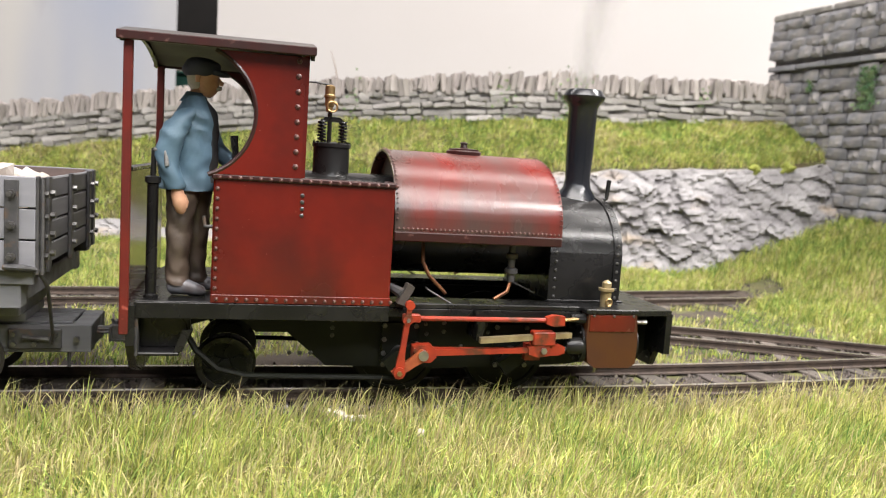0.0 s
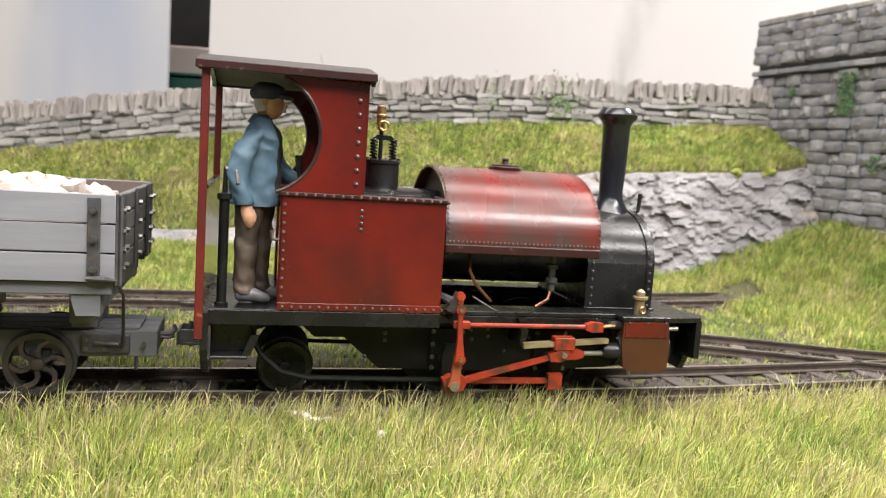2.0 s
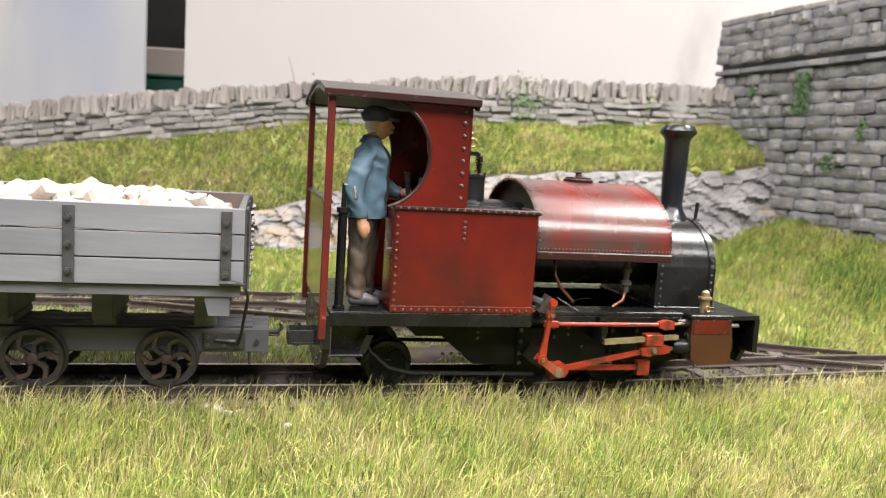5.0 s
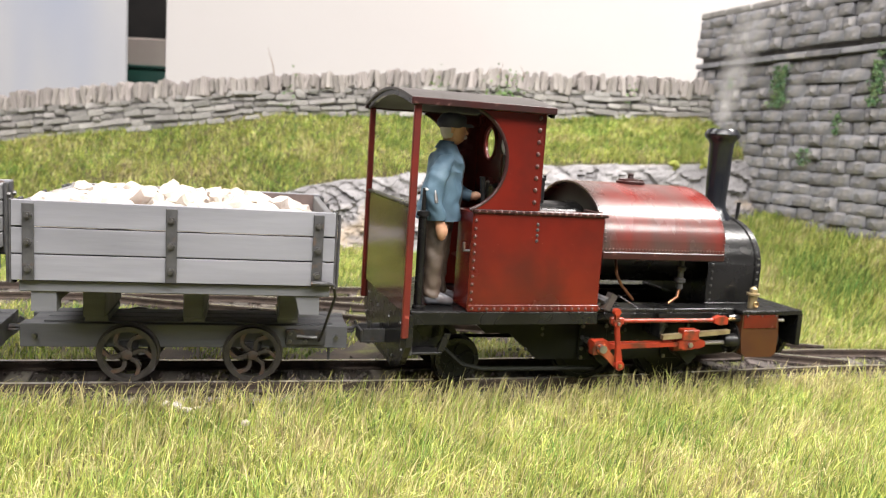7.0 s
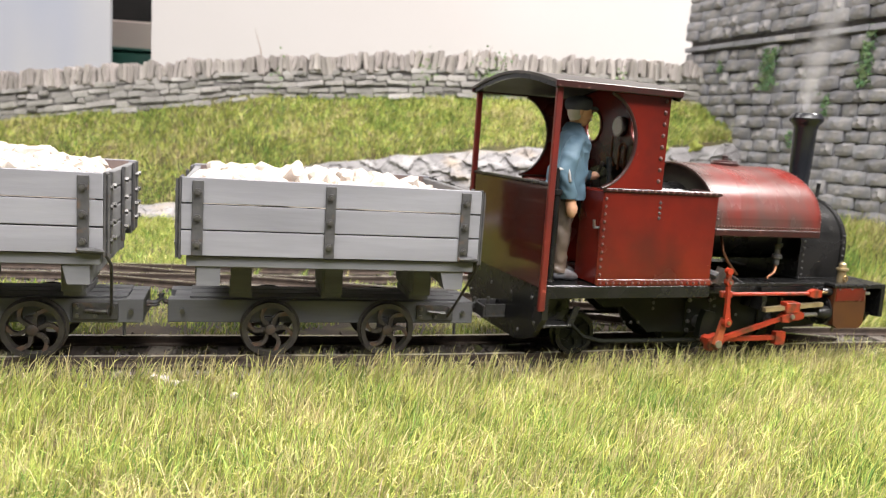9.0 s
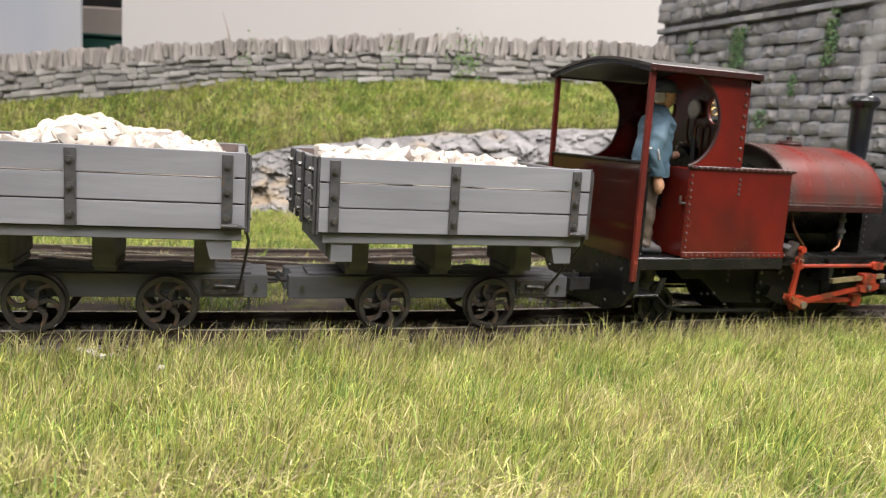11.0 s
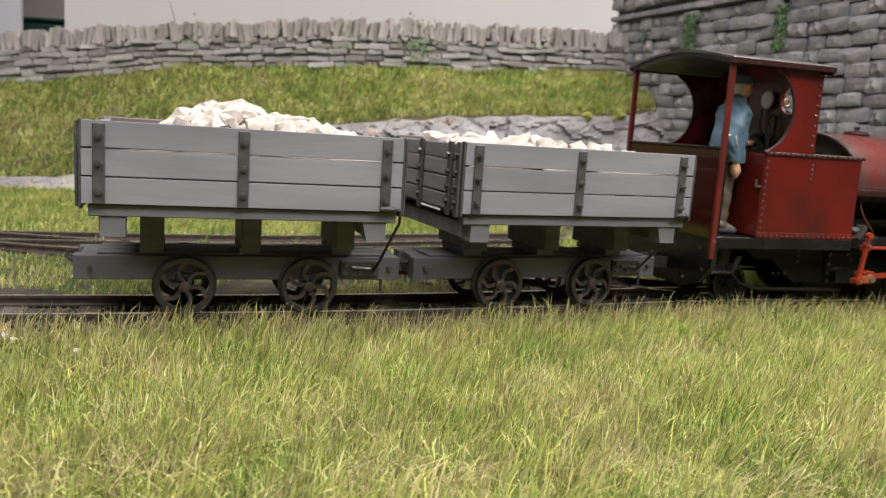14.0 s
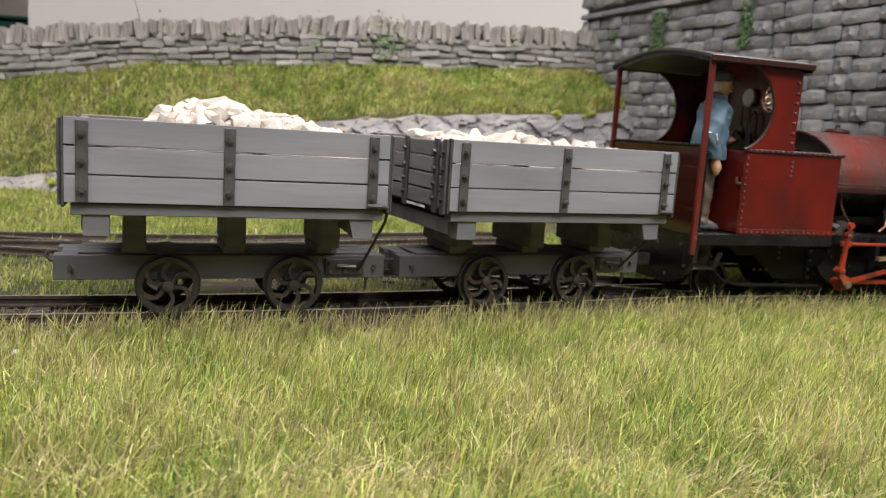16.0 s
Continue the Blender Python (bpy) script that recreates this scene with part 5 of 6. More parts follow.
# ---- quarry trucks ----
def build_truck():
    tr = new("quarry_truck")
    P = lambda nm, bm, mat, label="", sm=35: part(nm, bm, mat, tr, label, sm)
    X0, X1, Y, Z0, Z1 = -60.0, 61.0, TRUCK_Y, 49.6, 80.6
    hz = (Z1 - Z0) / 3
    for s in (-1, 1):
        for i in range(3):
            pl = P("side_plank", box(B(), X0, X1, *sorted((s * Y, s * (Y - 3.4))), Z0 + hz * i + 0.3, Z0 + hz * (i + 1) - 0.3, 0.12, 0.07), PLANK)
        for x in (-54, -2.6, 54.2):
            st = P("strap", box(B(), x - 2.1, x + 2.1, *sorted((s * (Y + 0.9), s * Y)), Z0 + 0.2, Z1 - 1.2, 0.25), IRON, "dark iron strap")
            for z in (54.6, 64.8, 74.9):
                part("bolt", tube(B(), [(x, s * (Y + 0.9), z), (x, s * (Y + 2.1), z)], 1.45, 6), NUT, st)
                part("bolt_end", tube(B(), [(x, s * (Y + 2.1), z), (x, s * (Y + 3.4), z)], 0.8, 8), NUT, st)
    he = (Z1 - Z0 - 1) / 4
    for x0, x1, s in ((X0, X0 + 3, -1), (X1 - 3, X1, 1)):
        for i in range(4):
            P("end_plank", box(B(), x0 + (0.5 if s < 0 else 0) - 0.25, x1 - (0.5 if s > 0 else 0) + 0.25, -Y + 3.5, Y - 3.5, Z0 + he * i + 0.3, Z0 + he * (i + 1) - 0.3, 0.4), PLANK_E)
        xf = x0 if s < 0 else x1
        for y in (-Y + 6, -Y + 15, 0, Y - 15, Y - 6):
            st = P("end_strap", box(B(), *sorted((xf, xf + s * 1.3)), y - 2, y + 2, Z0 - 2, Z1 - 0.5, 0.25), IRON, "dark iron end strap")
            for z in (54, 60.5, 67, 74.5):
                part("bolt", tube(B(), [(xf + s * 1.3, y, z), (xf + s * 2.8, y, z)], 1.15, 6), NUT, st)
        P("corner_iron", box(B(), *sorted((xf, xf + s * 0.9)), -Y + 0.3, -Y + 3.3, Z0 - 1, Z1, 0.2), IRON)
        P("hinge", tube(B(), [(xf + s * 1.6, -Y + 2, Z1 - 1), (xf + s * 1.8, -Y + 1.6, Z1 - 4), (xf + s * 1.6, -Y + 2, Z0 - 1)], 0.7, 6), IRON)
    P("box_floor", box(B(), X0 + 3, X1 - 3, -Y + 3.4, Y - 3.4, 48.6, 51), BOXIN)
    P("box_lining", box(B(), X0 + 3.2, X1 - 3.2, Y - 4.2, Y - 3.4, 51, 80), BOXIN)
    # side rails, brackets, bolsters
    for s in (-1, 1):
        P("bottom_rail", box(B(), X0 + 2, X1 - 1, *sorted((s * (Y - 2.2), s * (Y - 9))), 45.0, 49.4, 0.3), TIMBER)
        P("bracket", prism(B(), [(X0 + 6, 45), (X0 + 6, 37.2), (X0 + 15, 37.2), (X0 + 15, 45)], *sorted((s * (Y - 3.2), s * (Y - 11)))), TIMBER, "", 10)
        P("bracket", prism(B(), [(X1 - 5, 45), (X1 - 5, 37.2), (X1 - 13, 37.2), (X1 - 15, 45)], *sorted((s * (Y - 3.2), s * (Y - 11)))), TIMBER, "", 10)
    for x0, x1 in ((-41, -32), (-0.4, 8), (40.5, 49)):
        P("bolster", box(B(), x0, x1, -20, 20, 28.6, 45, 0.4), TIMBER)
        P("bolster_foot", box(B(), x0 - 0.4, x1 + 0.4, -14.0, 14.0, 25.5, 28.6, 0.3), TIMBER)
    P("cross_beam", box(B(), X0 + 5, X0 + 13, -Y + 11, Y - 11, 38, 45, 0.4), TIMBER)
    P("cross_beam", box(B(), X1 - 13, X1 - 5, -Y + 11, Y - 11, 38, 45, 0.4), TIMBER)
    # underframe
    for s in (-1, 1):
        P("solebar", box(B(), -67, 72, *sorted((s * 14.2, s * 7.0)), 14.0, 24.4, 0.3), TIMBER, "grey timber solebar")
    P("headstock", box(B(), -64.8, -58, -6.9, 6.9, 14.4, 24.2, 0.3), TIMBER)
    P("headstock", box(B(), 65, 71.8, -6.9, 6.9, 14.4, 24.2, 0.3), TIMBER)
    for y in (-8.5, 0, 8.5):
        P("deck_plank", box(B(), -58, 65, y - 3.6, y + 3.6, 24.5, 25.4, 0.2), TIMBER)
    # axles, wheels
    turning = []
    for x in (-23.2, 29.6):
        ax = P("axle", tube(B(), [(x, -18, 12.2), (x, 18, 12.2)], 1.6, 10), IRON)
        for s in (-1, 1):
            P("axle_box", box(B(), x - 4, x + 4, *sorted((s * 14.8, s * 14.2)), 8, 17, 0.6), IRON)
            turning.append(wheel(tr, "wheel", x, s * 18.0, 12.2, s))
    # brake lever and couplings
    bl = P("brake_lever", tube(B(), [(52, -Y - 1.6, 51.4), (58, -Y - 1.4, 51.2), (61.5, -Y + 1, 50.4)], [0.9, 1.1, 0.7], 8), IRON, "black iron brake handle")
    P("brake_link", tube(B(), [(61.5, -Y + 1, 50.4), (63, -Y + 8, 44), (60, -20, 22), (59, -16.4, 18)], 0.65, 8), IRON)
    bp = P("brake_plate", box(B(), 44, 62, -15.8, -14.2, 15.6, 23.0, 0.3), IRON)
    for x, z in ((46, 21.2), (46, 17.6), (60, 21.2), (53, 17.6)):
        part("plate_bolt", tube(B(), [(x, -15.8, z), (x, -17.2, z)], 0.9, 6), NUT, bp)
    part("brake_shaft", tube(B(), [(49, -16.4, 20), (58, -16.4, 19.4)], 0.9, 8), NUT, bp)
    for x in (67, -61):
        for s in (-1, 1):
            P("draw_bolt", tube(B(), [(x, s * 14.2, 19.2), (x, s * 16.2, 19.2)], 1.1, 6), NUT)
    P("draw_hook", tube(B(), [(71, 0, 20), (76, 0, 20), (78, 0, 22), (77, 0, 24)], [1.2, 1.2, 1.0, 0.7], 8), IRON)
    P("draw_hook", tube(B(), [(-64, 0, 20), (-69, 0, 20), (-71, 0, 22), (-70, 0, 24)], [1.2, 1.2, 1.0, 0.7], 8), IRON)
    P("drop_pin", tube(B(), [(64, -12, 16.0), (64, -12, 8.0)], 0.7, 6), IRON)
    P("chain_link", tube(B(), [(74 + 3 * math.cos(a), 2.2 * math.sin(a), 19) for a in np.linspace(0, 2 * math.pi, 13)], 0.6, 6), IRON)
    return tr


def build_load(seed, peak, count=170, low=0.65, high=1.1):
    """White stone heaped in a truck; each stone a piece of its own."""
    rnd = random.Random(seed)
    ld = new("stone_load")
    part("stone_bed", box(B(), -56, 57, -TRUCK_Y + 4.6, TRUCK_Y - 4.6, 51.2, 70, 1), STONE_W, ld)
    protos = [None] * 7
    dims = [(13, 9, 8), (10, 8, 7), (16, 9, 7), (9, 7, 9), (12, 11, 8), (8, 6, 6), (11, 7, 10)]
    n = 0
    for i in range(count):
        x, y = rnd.uniform(-52, 53), rnd.uniform(-TRUCK_Y + 9, TRUCK_Y - 9)
        z = 76.5 + peak(x, y) * (1 - (abs(y) / (TRUCK_Y + 6)) ** 2) + rnd.uniform(-3.5, 1.5)
        k = rnd.randrange(7)
        m = mpose(x, y, z, rnd.uniform(-40, 40), rnd.uniform(-30, 30), rnd.uniform(0, 360)) @ Matrix.Scale(rnd.uniform(low, high), 4)
        if protos[k] is None:
            protos[k] = part("stone", stone_bm(*dims[k], seed + k * 7.3, 0.24, 2), STONE_W, ld, smooth=30)
            protos[k].matrix_basis = m
        else:
            same(protos[k], "stone", m, ld)
    return ld


TRUCK_Y = 50.0
loco = build_loco()
tagged(loco, "maroon and black narrow gauge model saddle tank steam locomotive", "locomotive")
driver = build_driver()
truck_a = tagged(build_truck(), "grey timber quarry truck with iron straps loaded with white stone", "wagon", "quarry trucks")
truck_b = copy_thing(truck_a, Matrix())
load_a = tagged(build_load(3, lambda x, y: 0.5 + 9 * ns(x * 0.085, y * 0.05, 2) - 5 * max(0, (x - 30) / 18), 130, 0.75, 1.25), "heap of white quarry stone in a grey truck", "stones", "stone loads")


def piled(x, y):
    """The heap rises steeply behind, stands level and runs out forward."""
    return lin([(-52, -9), (-33, -6), (-24, 3), (-13, 11), (2, 10.5), (12, 7), (30, 4.5), (44, 0.5), (53, -7)], x)


load_b = tagged(build_load(8, piled, 260, 0.6, 0.95), "heap of white quarry stone piled in a grey truck", "stones", "stone loads")


# ---- wheels and rods of the locomotive ----
ROD = 48.2


RUSTROD = material("rusty_orange_casting", (0.30, 0.075, 0.02), (0.20, 0.035, 0.014), 180, 0.55, bump=0.3)


def build_gear(side):
    s = side
    g = {}

    def child(name, parent, label, pieces):
        e = new(name)
        e.parent = loco
        if label:
            e["label"] = label
        for nm, bm, mat in pieces:
            part(nm, bm, mat, e)
        return e
    y = lambda a, b: sorted((s * a, s * b))
    # crank web and balance on the axle end
    g["crank"] = child("crank", loco, "orange-red crank with balance casting", [
        ("crank_web", prism(B(), [(-7, -3.0), (-7, 3.0), (-2, 3.8), (7, 2.8), (9.0, 0), (7, -2.8), (-2, -3.8)], *y(35, 31)), FRAME),
        ("crank_pin", tube(B(), [(THROW, s * 31, 0), (THROW, s * 47.4, 0)], 1.9, 14), STEEL),
        ("return_crank", prism(B(), [(-6.2, -1.5), (-6.2, 1.5), (4, 1.9), (7.5, 2.4), (9.2, 0), (7.5, -2.4), (4, -1.9)], *y(46.6, 44.6)), RUSTROD),
        ("axle_end", tube(B(), [(0, -s * 2, 0), (0, s * 31.4, 0)], 3.4, 16), IRON)])
    # rods lie along +x from their rear pin
    g["connecting_rod"] = child("connecting_rod", loco, "orange-red painted connecting rod", [
        ("big_end", prism(B(), [(-3.6, -3.2), (-3.6, 3.2), (3.4, 3.4), (5.5, 1.4), (5.5, -1.4), (3.4, -3.4)], *y(44.2, 39.6)), ORANGE),
        ("rod", prism(B(), [(4, -1.15), (4, 1.15), (ROD - 5, 0.95), (ROD - 5, -0.95)], *y(43, 40.8)), ORANGE),
        ("small_end", prism(B(), [(ROD - 6, -1.4), (ROD - 6, 1.4), (ROD - 2, 2.6), (ROD + 2.4, 2.2), (ROD + 3, 0), (ROD + 2.4, -2.2), (ROD - 2, -2.6)], *y(44, 40)), ORANGE),
        ("pin_nut", tube(B(), [(ROD, s * 44, 0), (ROD, s * 45.2, 0)], 1.3, 6), STEEL),
        ("strap_bolts", tube(B(), [(-3.0, s * 44.2, 1.8), (-3.0, s * 45.4, 1.8)], 0.8, 6), ORANGE)])
    g["crosshead"] = child("crosshead", loco, "orange-red crosshead block on the slide bar", [
        ("slipper", box(B(), -4.4, 4.6, *y(44.6, 39.4), 2.0, 7.4, 0.4), ORANGE),
        ("crosshead_body", prism(B(), [(-2.4, -2.6), (-2.4, 2.6), (6.6, 2.4), (9.5, 1.2), (9.5, -1.2), (6.6, -2.2)], *y(42.6, 39.8)), ORANGE),
        ("piston_rod", tube(B(), [(8, s * 41, 0.2), (27, s * 41, 0.4)], 1.05, 10), STEEL)])
    g["drop_link"] = child("drop_link", loco, "orange-red drop link", [
        ("link_bar", prism(B(), [(-1.5, -1.2), (-1.6, 3), (-1.0, 8), (-0.9, 25.5), (0.9, 25.5), (1.0, 8), (1.6, 3), (1.5, -1.2)], *y(48.6, 46.8)), ORANGE),
        ("link_eye", tube(B(), [(0, s * 46.4, 0), (0, s * 49.2, 0)], 2.2, 14), ORANGE),
        ("link_nut", tube(B(), [(0, s * 49.2, 0), (0, s * 50, 0)], 1.0, 6), BRASS),
        ("pivot_eye", tube(B(), [(0, s * 46.4, 25.4), (0, s * 49.0, 25.4)], 1.7, 12), ORANGE),
        ("pivot_pin", tube(B(), [(0, s * 49.0, 20), (0, s * 50.0, 20)], 0.8, 6), STEEL),
        ("top_eye", tube(B(), [(0, s * 46.4, 20), (0, s * 49.0, 20)], 1.9, 12), ORANGE)])
    g["valve_rod"] = child("valve_rod", loco, "thin orange-red valve rod", [
        ("rod", tube(B(), [(0, s * 45, 0), (58, s * 43.5, 0)], 0.95, 10), ORANGE),
        ("rear_fork", box(B(), -1.8, 5, *y(46.2, 43.6), -1.6, 1.6, 0.4), ORANGE),
        ("front_fork", prism(B(), [(55, -1.2), (55, 1.2), (58, 2.2), (62.5, 1.8), (62.5, -1.8), (58, -2.2)], *y(45, 42)), ORANGE),
        ("spindle", tube(B(), [(62, s * 43, 0), (70, s * 42, 0.6)], 0.75, 8), BRASS)])
    # coupling rod between the two driven axles, and the second crank
    g["coupling_rod"] = child("coupling_rod", loco, "orange-red coupling rod", [
        ("rod", prism(B(), [(0, -1.1), (0, 1.1), (45.5, 1.1), (45.5, -1.1)], *y(38.6, 36.6)), ORANGE),
        ("rod_end", prism(B(), [(42.4, -3.4), (42.4, 3.2), (48.6, 3.2), (48.6, -3.4)], *y(39.4, 36.2)), ORANGE),
        ("rod_boss", tube(B(), [(0, s * 36, 0), (0, s * 39.4, 0)], 2.6, 14), ORANGE)])
    g["second_crank"] = child("second_crank", loco, "dark crank of the front driven axle", [
        ("crank_web", prism(B(), [(-7, -3), (-7, 3), (7, 2.6), (9, 0), (7, -2.6)], *y(35.6, 31)), FRAME),
        ("axle_end", tube(B(), [(0, -s * 2, 0), (0, s * 31.4, 0)], 3.4, 16), IRON)])
    return g


gears = [(-1, build_gear(-1)), (1, build_gear(1))]
loco_wheels = []
for ax in AXLES:
    r, roll = (REAR_R, REAR_R) if ax < 0 else (WHEEL_R, ROLL)
    for s in (-1, 1):
        at = (ax, s * 18.0, r)
        if ax < 0:
            w = wheel(loco, "trailing_wheel", ax, s * 18.0, r, s, 6, FRAME, BLACK)
            part("web", tube(B(), [(0, s * 0.3, 0), (0, -s * 0.6, 0)], r - 1.8, 28), FRAME, w)
        else:
            w = wheel(loco, "driving_wheel", ax, s * 18.0, r, s, 10, FRAME, FRAME, True)
        loco_wheels.append((w, at, roll))
    part("axle", tube(B(), [(ax, -16, r), (ax, 16, r)], 2.4, 12), IRON, loco)


# ---- a thin wisp of smoke over the chimney ----
def smoke_mat():
    m = bpy.data.materials.new("thin_white_smoke")
    m.use_nodes = True
    n, ln = m.node_tree.nodes, m.node_tree.links
    n.remove(n["Principled BSDF"])

    def calc(op, a, b=None):
        e = n.new("ShaderNodeMath")
        e.operation = op
        for i, v in enumerate((a, b)):
            if v is None:
                continue
            if isinstance(v, (int, float)):
                e.inputs[i].default_value = v
            else:
                ln.new(v, e.inputs[i])
        return e.outputs[0]
    uv = n.new("ShaderNodeUVMap")
    sep = n.new("ShaderNodeSeparateXYZ")
    ln.new(uv.outputs[0], sep.inputs[0])
    u, v = sep.outputs[0], sep.outputs[1]
    across = calc("POWER", calc("MULTIPLY", calc("MULTIPLY", u, calc("SUBTRACT", 1.0, u)), 4.0), 2.2)
    along = calc("MULTIPLY", calc("POWER", calc("SUBTRACT", 1.0, v), 0.7), calc("MINIMUM", calc("MULTIPLY", v, 9.0), 1.0))
    co = n.new("ShaderNodeTexCoord")
    mp = n.new("ShaderNodeMapping")
    mp.inputs["Scale"].default_value = (1, 1, 0.25)
    ln.new(co.outputs["Object"], mp.inputs["Vector"])
    tx = n.new("ShaderNodeTexNoise")
    tx.inputs["Scale"].default_value, tx.inputs["Detail"].default_value = 120, 3
    ln.new(mp.outputs[0], tx.inputs["Vector"])
    dens = calc("MULTIPLY", calc("MULTIPLY", across, along), calc("MULTIPLY", tx.outputs["Fac"], 0.62))
    clear, white, both = n.new("ShaderNodeBsdfTransparent"), n.new("ShaderNodeBsdfTranslucent"), n.new("ShaderNodeMixShader")
    back, puff = n.new("ShaderNodeBsdfDiffuse"), n.new("ShaderNodeMixShader")
    for e in (white, back):
        e.inputs[0].default_value = (0.52, 0.505, 0.50, 1)
    puff.inputs[0].default_value = 0.5
    ln.new(white.outputs[0], puff.inputs[1])
    ln.new(back.outputs[0], puff.inputs[2])
    ln.new(dens, both.inputs[0])
    ln.new(clear.outputs[0], both.inputs[1])
    ln.new(puff.outputs[0], both.inputs[2])
    ln.new(both.outputs[0], n["Material Output"].inputs[0])
    return m


def build_smoke():
    sm = new("chimney_smoke")
    mat = smoke_mat()
    for w0, w1, lean, wave, dy in ((4.5, 14, 15, 1.5, -2.0), (4.0, 17, 21, 2.2, 0.5), (4.5, 12, 9, 1.2, 3.0)):
        bm = B()
        uvl = bm.loops.layers.uv.new("UVMap")
        rows, cols = 22, 8
        grid = []
        for j in range(rows + 1):
            k = j / rows
            cx = 121 + lean * k**1.4 + wave * math.sin(k * 7 + dy)
            half = w0 + (w1 - w0) * k
            grid.append([bm.verts.new((cx + half * (2 * i / cols - 1), dy + 0.4 * half * math.cos(math.pi * (i / cols - 0.5)) + wave * math.sin(k * 5 + i * 0.3), 127.5 + 74 * k)) for i in range(cols + 1)])
        for j in range(rows):
            for i in range(cols):
                f = bm.faces.new((grid[j][i], grid[j][i + 1], grid[j + 1][i + 1], grid[j + 1][i]))
                for lp, (a, b) in zip(f.loops, ((i, j), (i + 1, j), (i + 1, j + 1), (i, j + 1))):
                    lp[uvl].uv = (a / cols, b / rows)
        part("wisp", bm, mat, sm, smooth=80)
    return tagged(sm, "thin white smoke drifting up from the locomotive chimney", "smoke")


smoke = build_smoke()

# ---- masonry, laid last ----
build_dry_wall()
build_tall_wall()

# rows of seconds, x, y in mm, and heading in degrees
LOCO_ROWS = [
    (0, -58.1, -14.5, 13.1),
    (0.5, -55.8, -12.6, 13.1),
    (1, -47.4, -9.8, 13.1),
    (1.5, -36.8, -7.6, 13.0),
    (2, -24.3, -4.8, 13.0),
    (2.5, -11.1, -2.0, 13.1),
    (3, 1.6, 0.6, 13.3),
    (3.5, 15.1, 4.2, 13.6),
    (4, 27.8, 7.2, 13.9),
    (6.5, 91.2, 22.6, 16.6),
    (7, 102.3, 25.8, 17.1),
    (7.5, 114.7, 29.6, 17.5),
    (8, 129.2, 33.8, 18.1),
    (8.5, 147.0, 39.2, 18.7),
    (9, 164.4, 44.6, 19.2),
    (9.5, 183.6, 51.4, 19.8),
    (10, 203.8, 58.5, 20.1),
    (12.5, 284.2, 87.9, 17.3),
    (13, 298.2, 93.0, 16.4),
    (13.5, 310.5, 96.8, 15.5),
    (14, 323.0, 100.2, 14.2),
    (14.5, 332.5, 102.8, 13.1),
    (15, 336.3, 104.0, 12.8),
    (15.5, 336.5, 104.3, 12.9),
    (16, 336.3, 103.8, 13.2),
]
TRUCK_A_ROWS = [
    (0, -200.7, -49.8, 13.8),
    (0.5, -197.9, -49.5, 13.8),
    (1, -189.4, -47.7, 13.8),
    (1.5, -179.8, -45.5, 13.9),
    (2, -168.2, -42.4, 13.8),
    (2.5, -155.6, -38.9, 13.8),
    (3, -143.7, -35.5, 13.7),
    (3.5, -130.3, -31.5, 13.6),
    (4, -118.1, -27.8, 13.4),
    (6.5, -54.1, -10.7, 13.0),
    (7, -42.2, -7.0, 13.0),
    (7.5, -30.0, -4.4, 13.1),
    (8, -15.2, -1.5, 13.3),
    (8.5, 3.3, 2.0, 13.6),
    (9, 21.4, 6.8, 13.9),
    (9.5, 42.2, 10.8, 14.4),
    (10, 63.0, 15.8, 15.1),
    (12.5, 144.2, 39.3, 17.7),
    (13, 158.6, 44.0, 18.3),
    (13.5, 170.2, 48.0, 18.7),
    (14, 182.0, 52.2, 19.2),
    (14.5, 191.3, 55.7, 19.5),
    (15, 195.1, 57.1, 19.6),
    (15.5, 195.5, 57.0, 19.7),
    (16, 195.2, 56.3, 19.7),
]
TRUCK_B_ROWS = [
    (0, -342.3, -86.1, 14.1),
    (0.5, -339.5, -85.8, 14.1),
    (1, -331.0, -84.1, 14.1),
    (1.5, -321.4, -81.9, 14.1),
    (2, -309.8, -78.8, 14.1),
    (2.5, -297.2, -75.3, 14.1),
    (3, -285.3, -71.8, 14.1),
    (3.5, -271.9, -67.8, 14.1),
    (4, -259.7, -64.2, 14.1),
    (6.5, -195.7, -47.1, 14.1),
    (7, -183.8, -43.4, 14.1),
    (7.5, -171.6, -40.8, 14.1),
    (8, -156.8, -37.8, 14.1),
    (8.5, -139.7, -34.1, 13.8),
    (9, -122.6, -30.1, 13.6),
    (9.5, -101.9, -24.7, 13.3),
    (10, -80.7, -19.2, 13.1),
    (12.5, 2.4, 0.8, 13.8),
    (13, 17.7, 4.5, 14.1),
    (13.5, 30.6, 7.2, 14.4),
    (14, 43.5, 10.4, 14.8),
    (14.5, 53.4, 12.9, 15.2),
    (15, 56.8, 13.7, 15.4),
    (15.5, 57.0, 13.3, 15.6),
    (16, 56.6, 13.0, 15.9),
]


def smooth_at(rows, t, col):
    """The value of a column at t, by a smooth curve through the rows."""
    ts = [r[0] for r in rows]
    i = max(0, min(len(ts) - 2, int(np.searchsorted(ts, t, side="right")) - 1))

    def slope(k):
        a, b = max(0, k - 1), min(len(ts) - 1, k + 1)
        return (rows[b][col] - rows[a][col]) / (ts[b] - ts[a])
    h = ts[i + 1] - ts[i]
    u = (t - ts[i]) / h
    p0, p1, m0, m1 = rows[i][col], rows[i + 1][col], slope(i) * h, slope(i + 1) * h
    return (2 * u**3 - 3 * u**2 + 1) * p0 + (u**3 - 2 * u**2 + u) * m0 + (-2 * u**3 + 3 * u**2) * p1 + (u**3 - u**2) * m1


def run(rows, t):
    return (smooth_at(rows, t, 1) - rows[0][1]) / math.cos(radians(14.5))


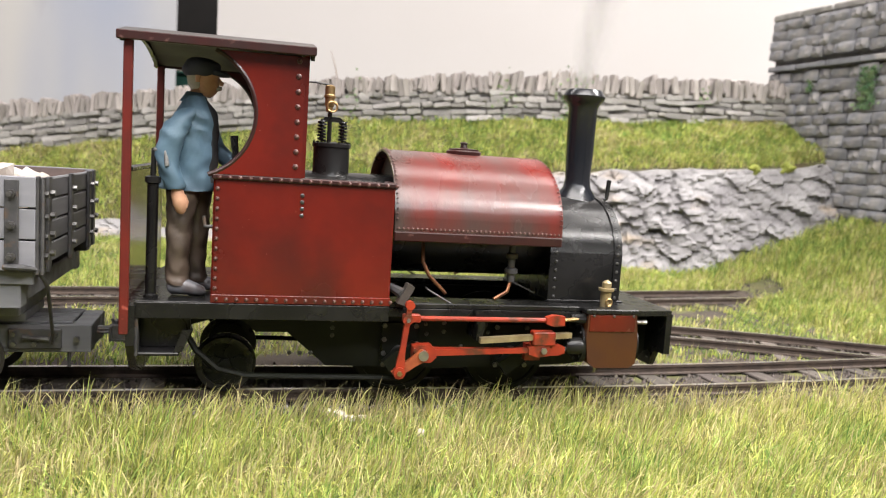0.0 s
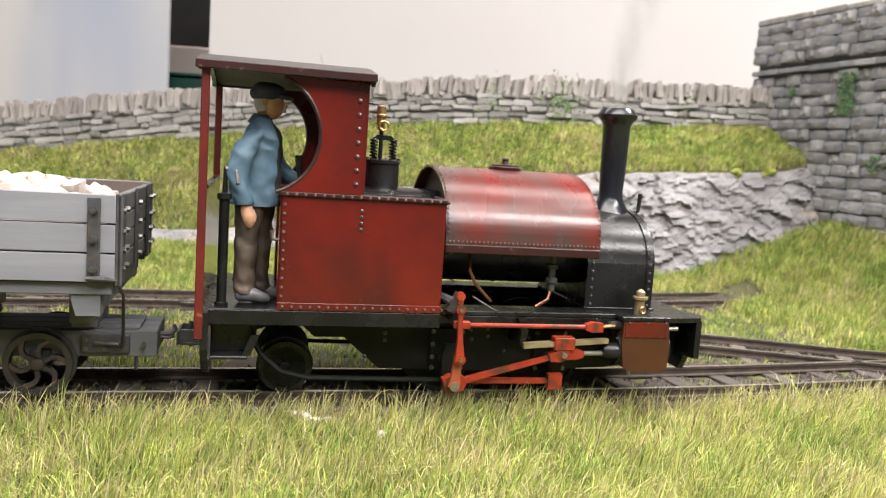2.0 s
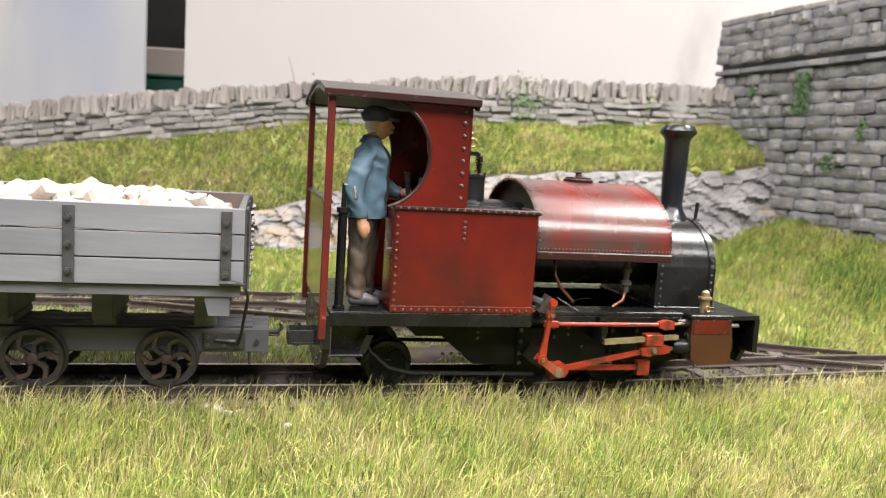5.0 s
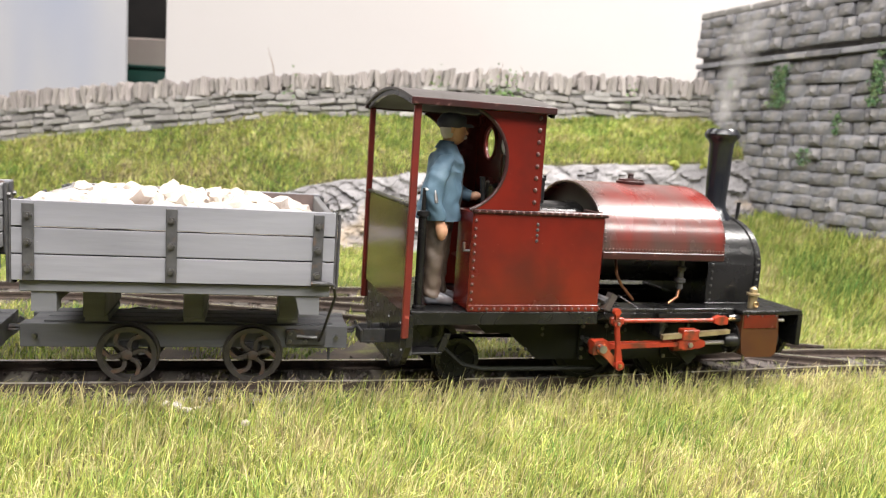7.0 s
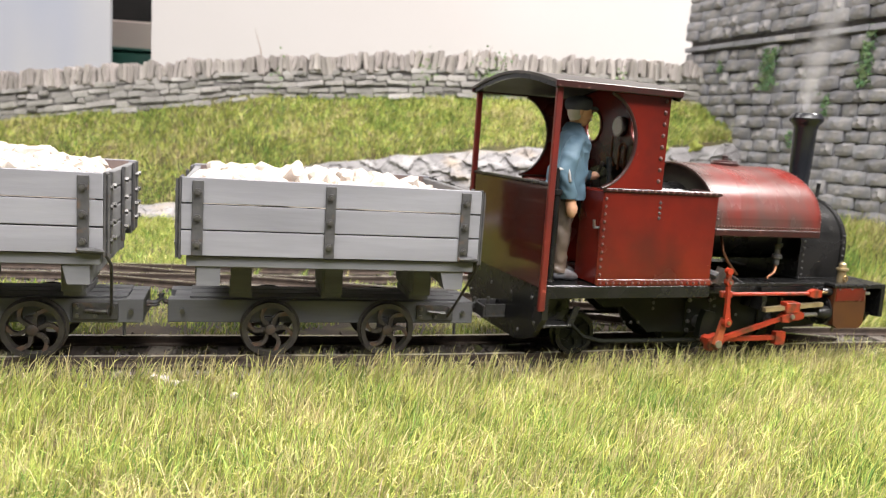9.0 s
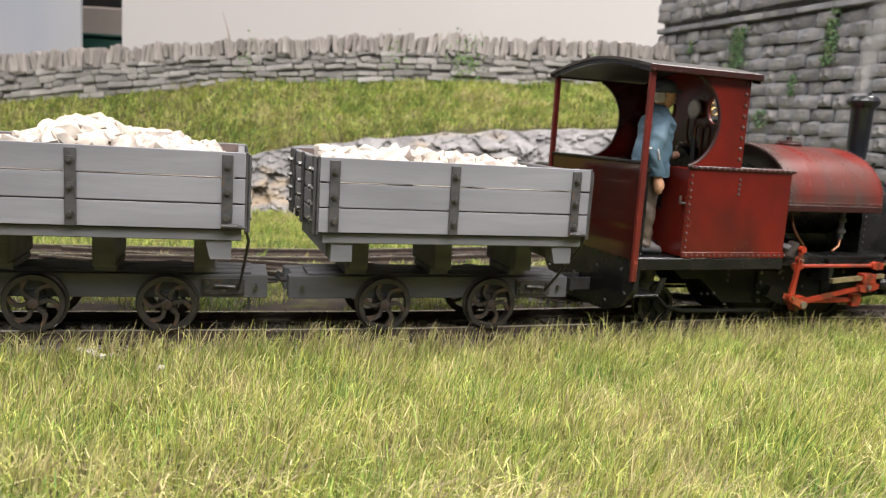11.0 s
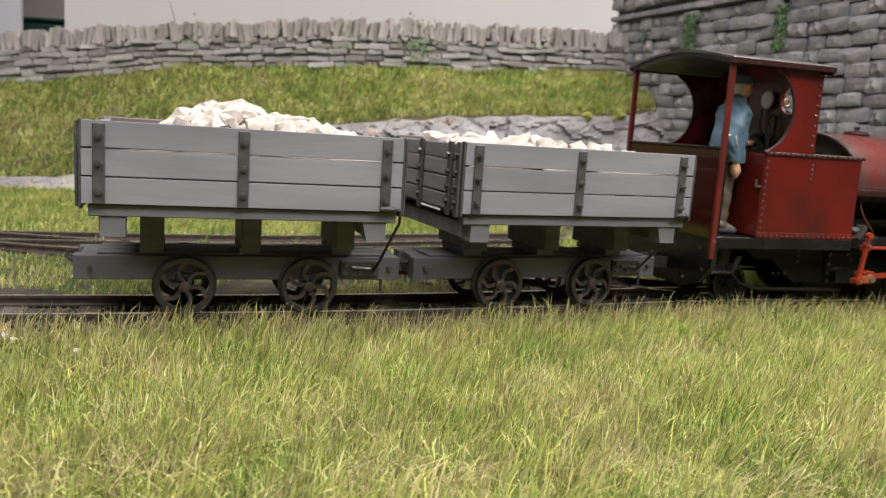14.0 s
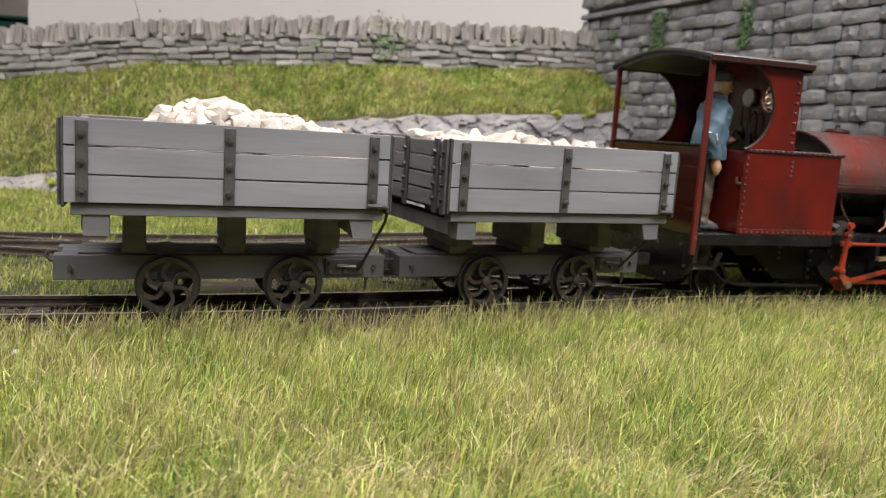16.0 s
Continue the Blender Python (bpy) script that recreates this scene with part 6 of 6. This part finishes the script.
def motions():
    ticks = [i * 0.2 for i in range(81)]
    for things, rows in (((loco, driver, smoke), LOCO_ROWS), ((truck_a, load_a), TRUCK_A_ROWS), ((truck_b, load_b), TRUCK_B_ROWS)):
        for thing in things:
            walk(thing, [(r[0], mpose(r[1], r[2], 0, 0, 0, r[3])) for r in rows])
    for truck, rows in ((truck_a, TRUCK_A_ROWS), (truck_b, TRUCK_B_ROWS)):
        for w in truck.children:
            if w.name.startswith("wheel"):
                at = w.matrix_basis.translation.copy()
                walk(w, [(t, Matrix.Translation(at) @ pose(0, 0, 0, 0, math.degrees(run(rows, t) / 12.2) + 20, 0)) for t in ticks])
    for w, at, roll in loco_wheels:
        walk(w, [(t, mpose(*at) @ pose(0, 0, 0, 0, math.degrees(run(LOCO_ROWS, t) / roll), 0)) for t in ticks])
    for side, gear in gears:
        lead = PHASE if side < 0 else PHASE + math.pi / 2
        tables = {k: [] for k in gear}
        for t in ticks:
            a = -run(LOCO_ROWS, t) / ROLL + lead
            px, pz = CRANK + THROW * math.cos(a), WHEEL_R + THROW * math.sin(a)
            rx, rz = CRANK - RETURN * math.cos(a), WHEEL_R + 0.4 - RETURN * math.sin(a)
            cx = px + math.sqrt(ROD**2 - (23.0 - pz) ** 2)
            dip = math.degrees(math.atan2(23.0 - pz, cx - px))
            tables["coupling_rod"].append((t, mpose(px, 0, pz)))
            tables["second_crank"].append((t, mpose(86.5, 0, WHEEL_R, 0, -math.degrees(a), 0)))
            tables["crank"].append((t, mpose(CRANK, 0, WHEEL_R, 0, -math.degrees(a), 0)))
            tables["connecting_rod"].append((t, mpose(px, 0, pz, 0, -dip, 0)))
            tables["crosshead"].append((t, mpose(cx, 0, 23.0)))
            tx, tz = 39.8 - rx, 41.6 - rz
            lean = math.degrees(math.atan2(tx, tz))
            tables["drop_link"].append((t, mpose(rx, 0, rz, 0, lean, 0)))
            k = 20.0 / math.hypot(tx, tz)
            vx, vz = rx + tx * k, rz + tz * k
            vx = 40.0 + (vx - 40.0) * 0.6
            tables["valve_rod"].append((t, mpose(vx, 0, 35.3, 0, 0.3, 0)))
        for k, rows in tables.items():
            walk(gear[k], rows)


motions()
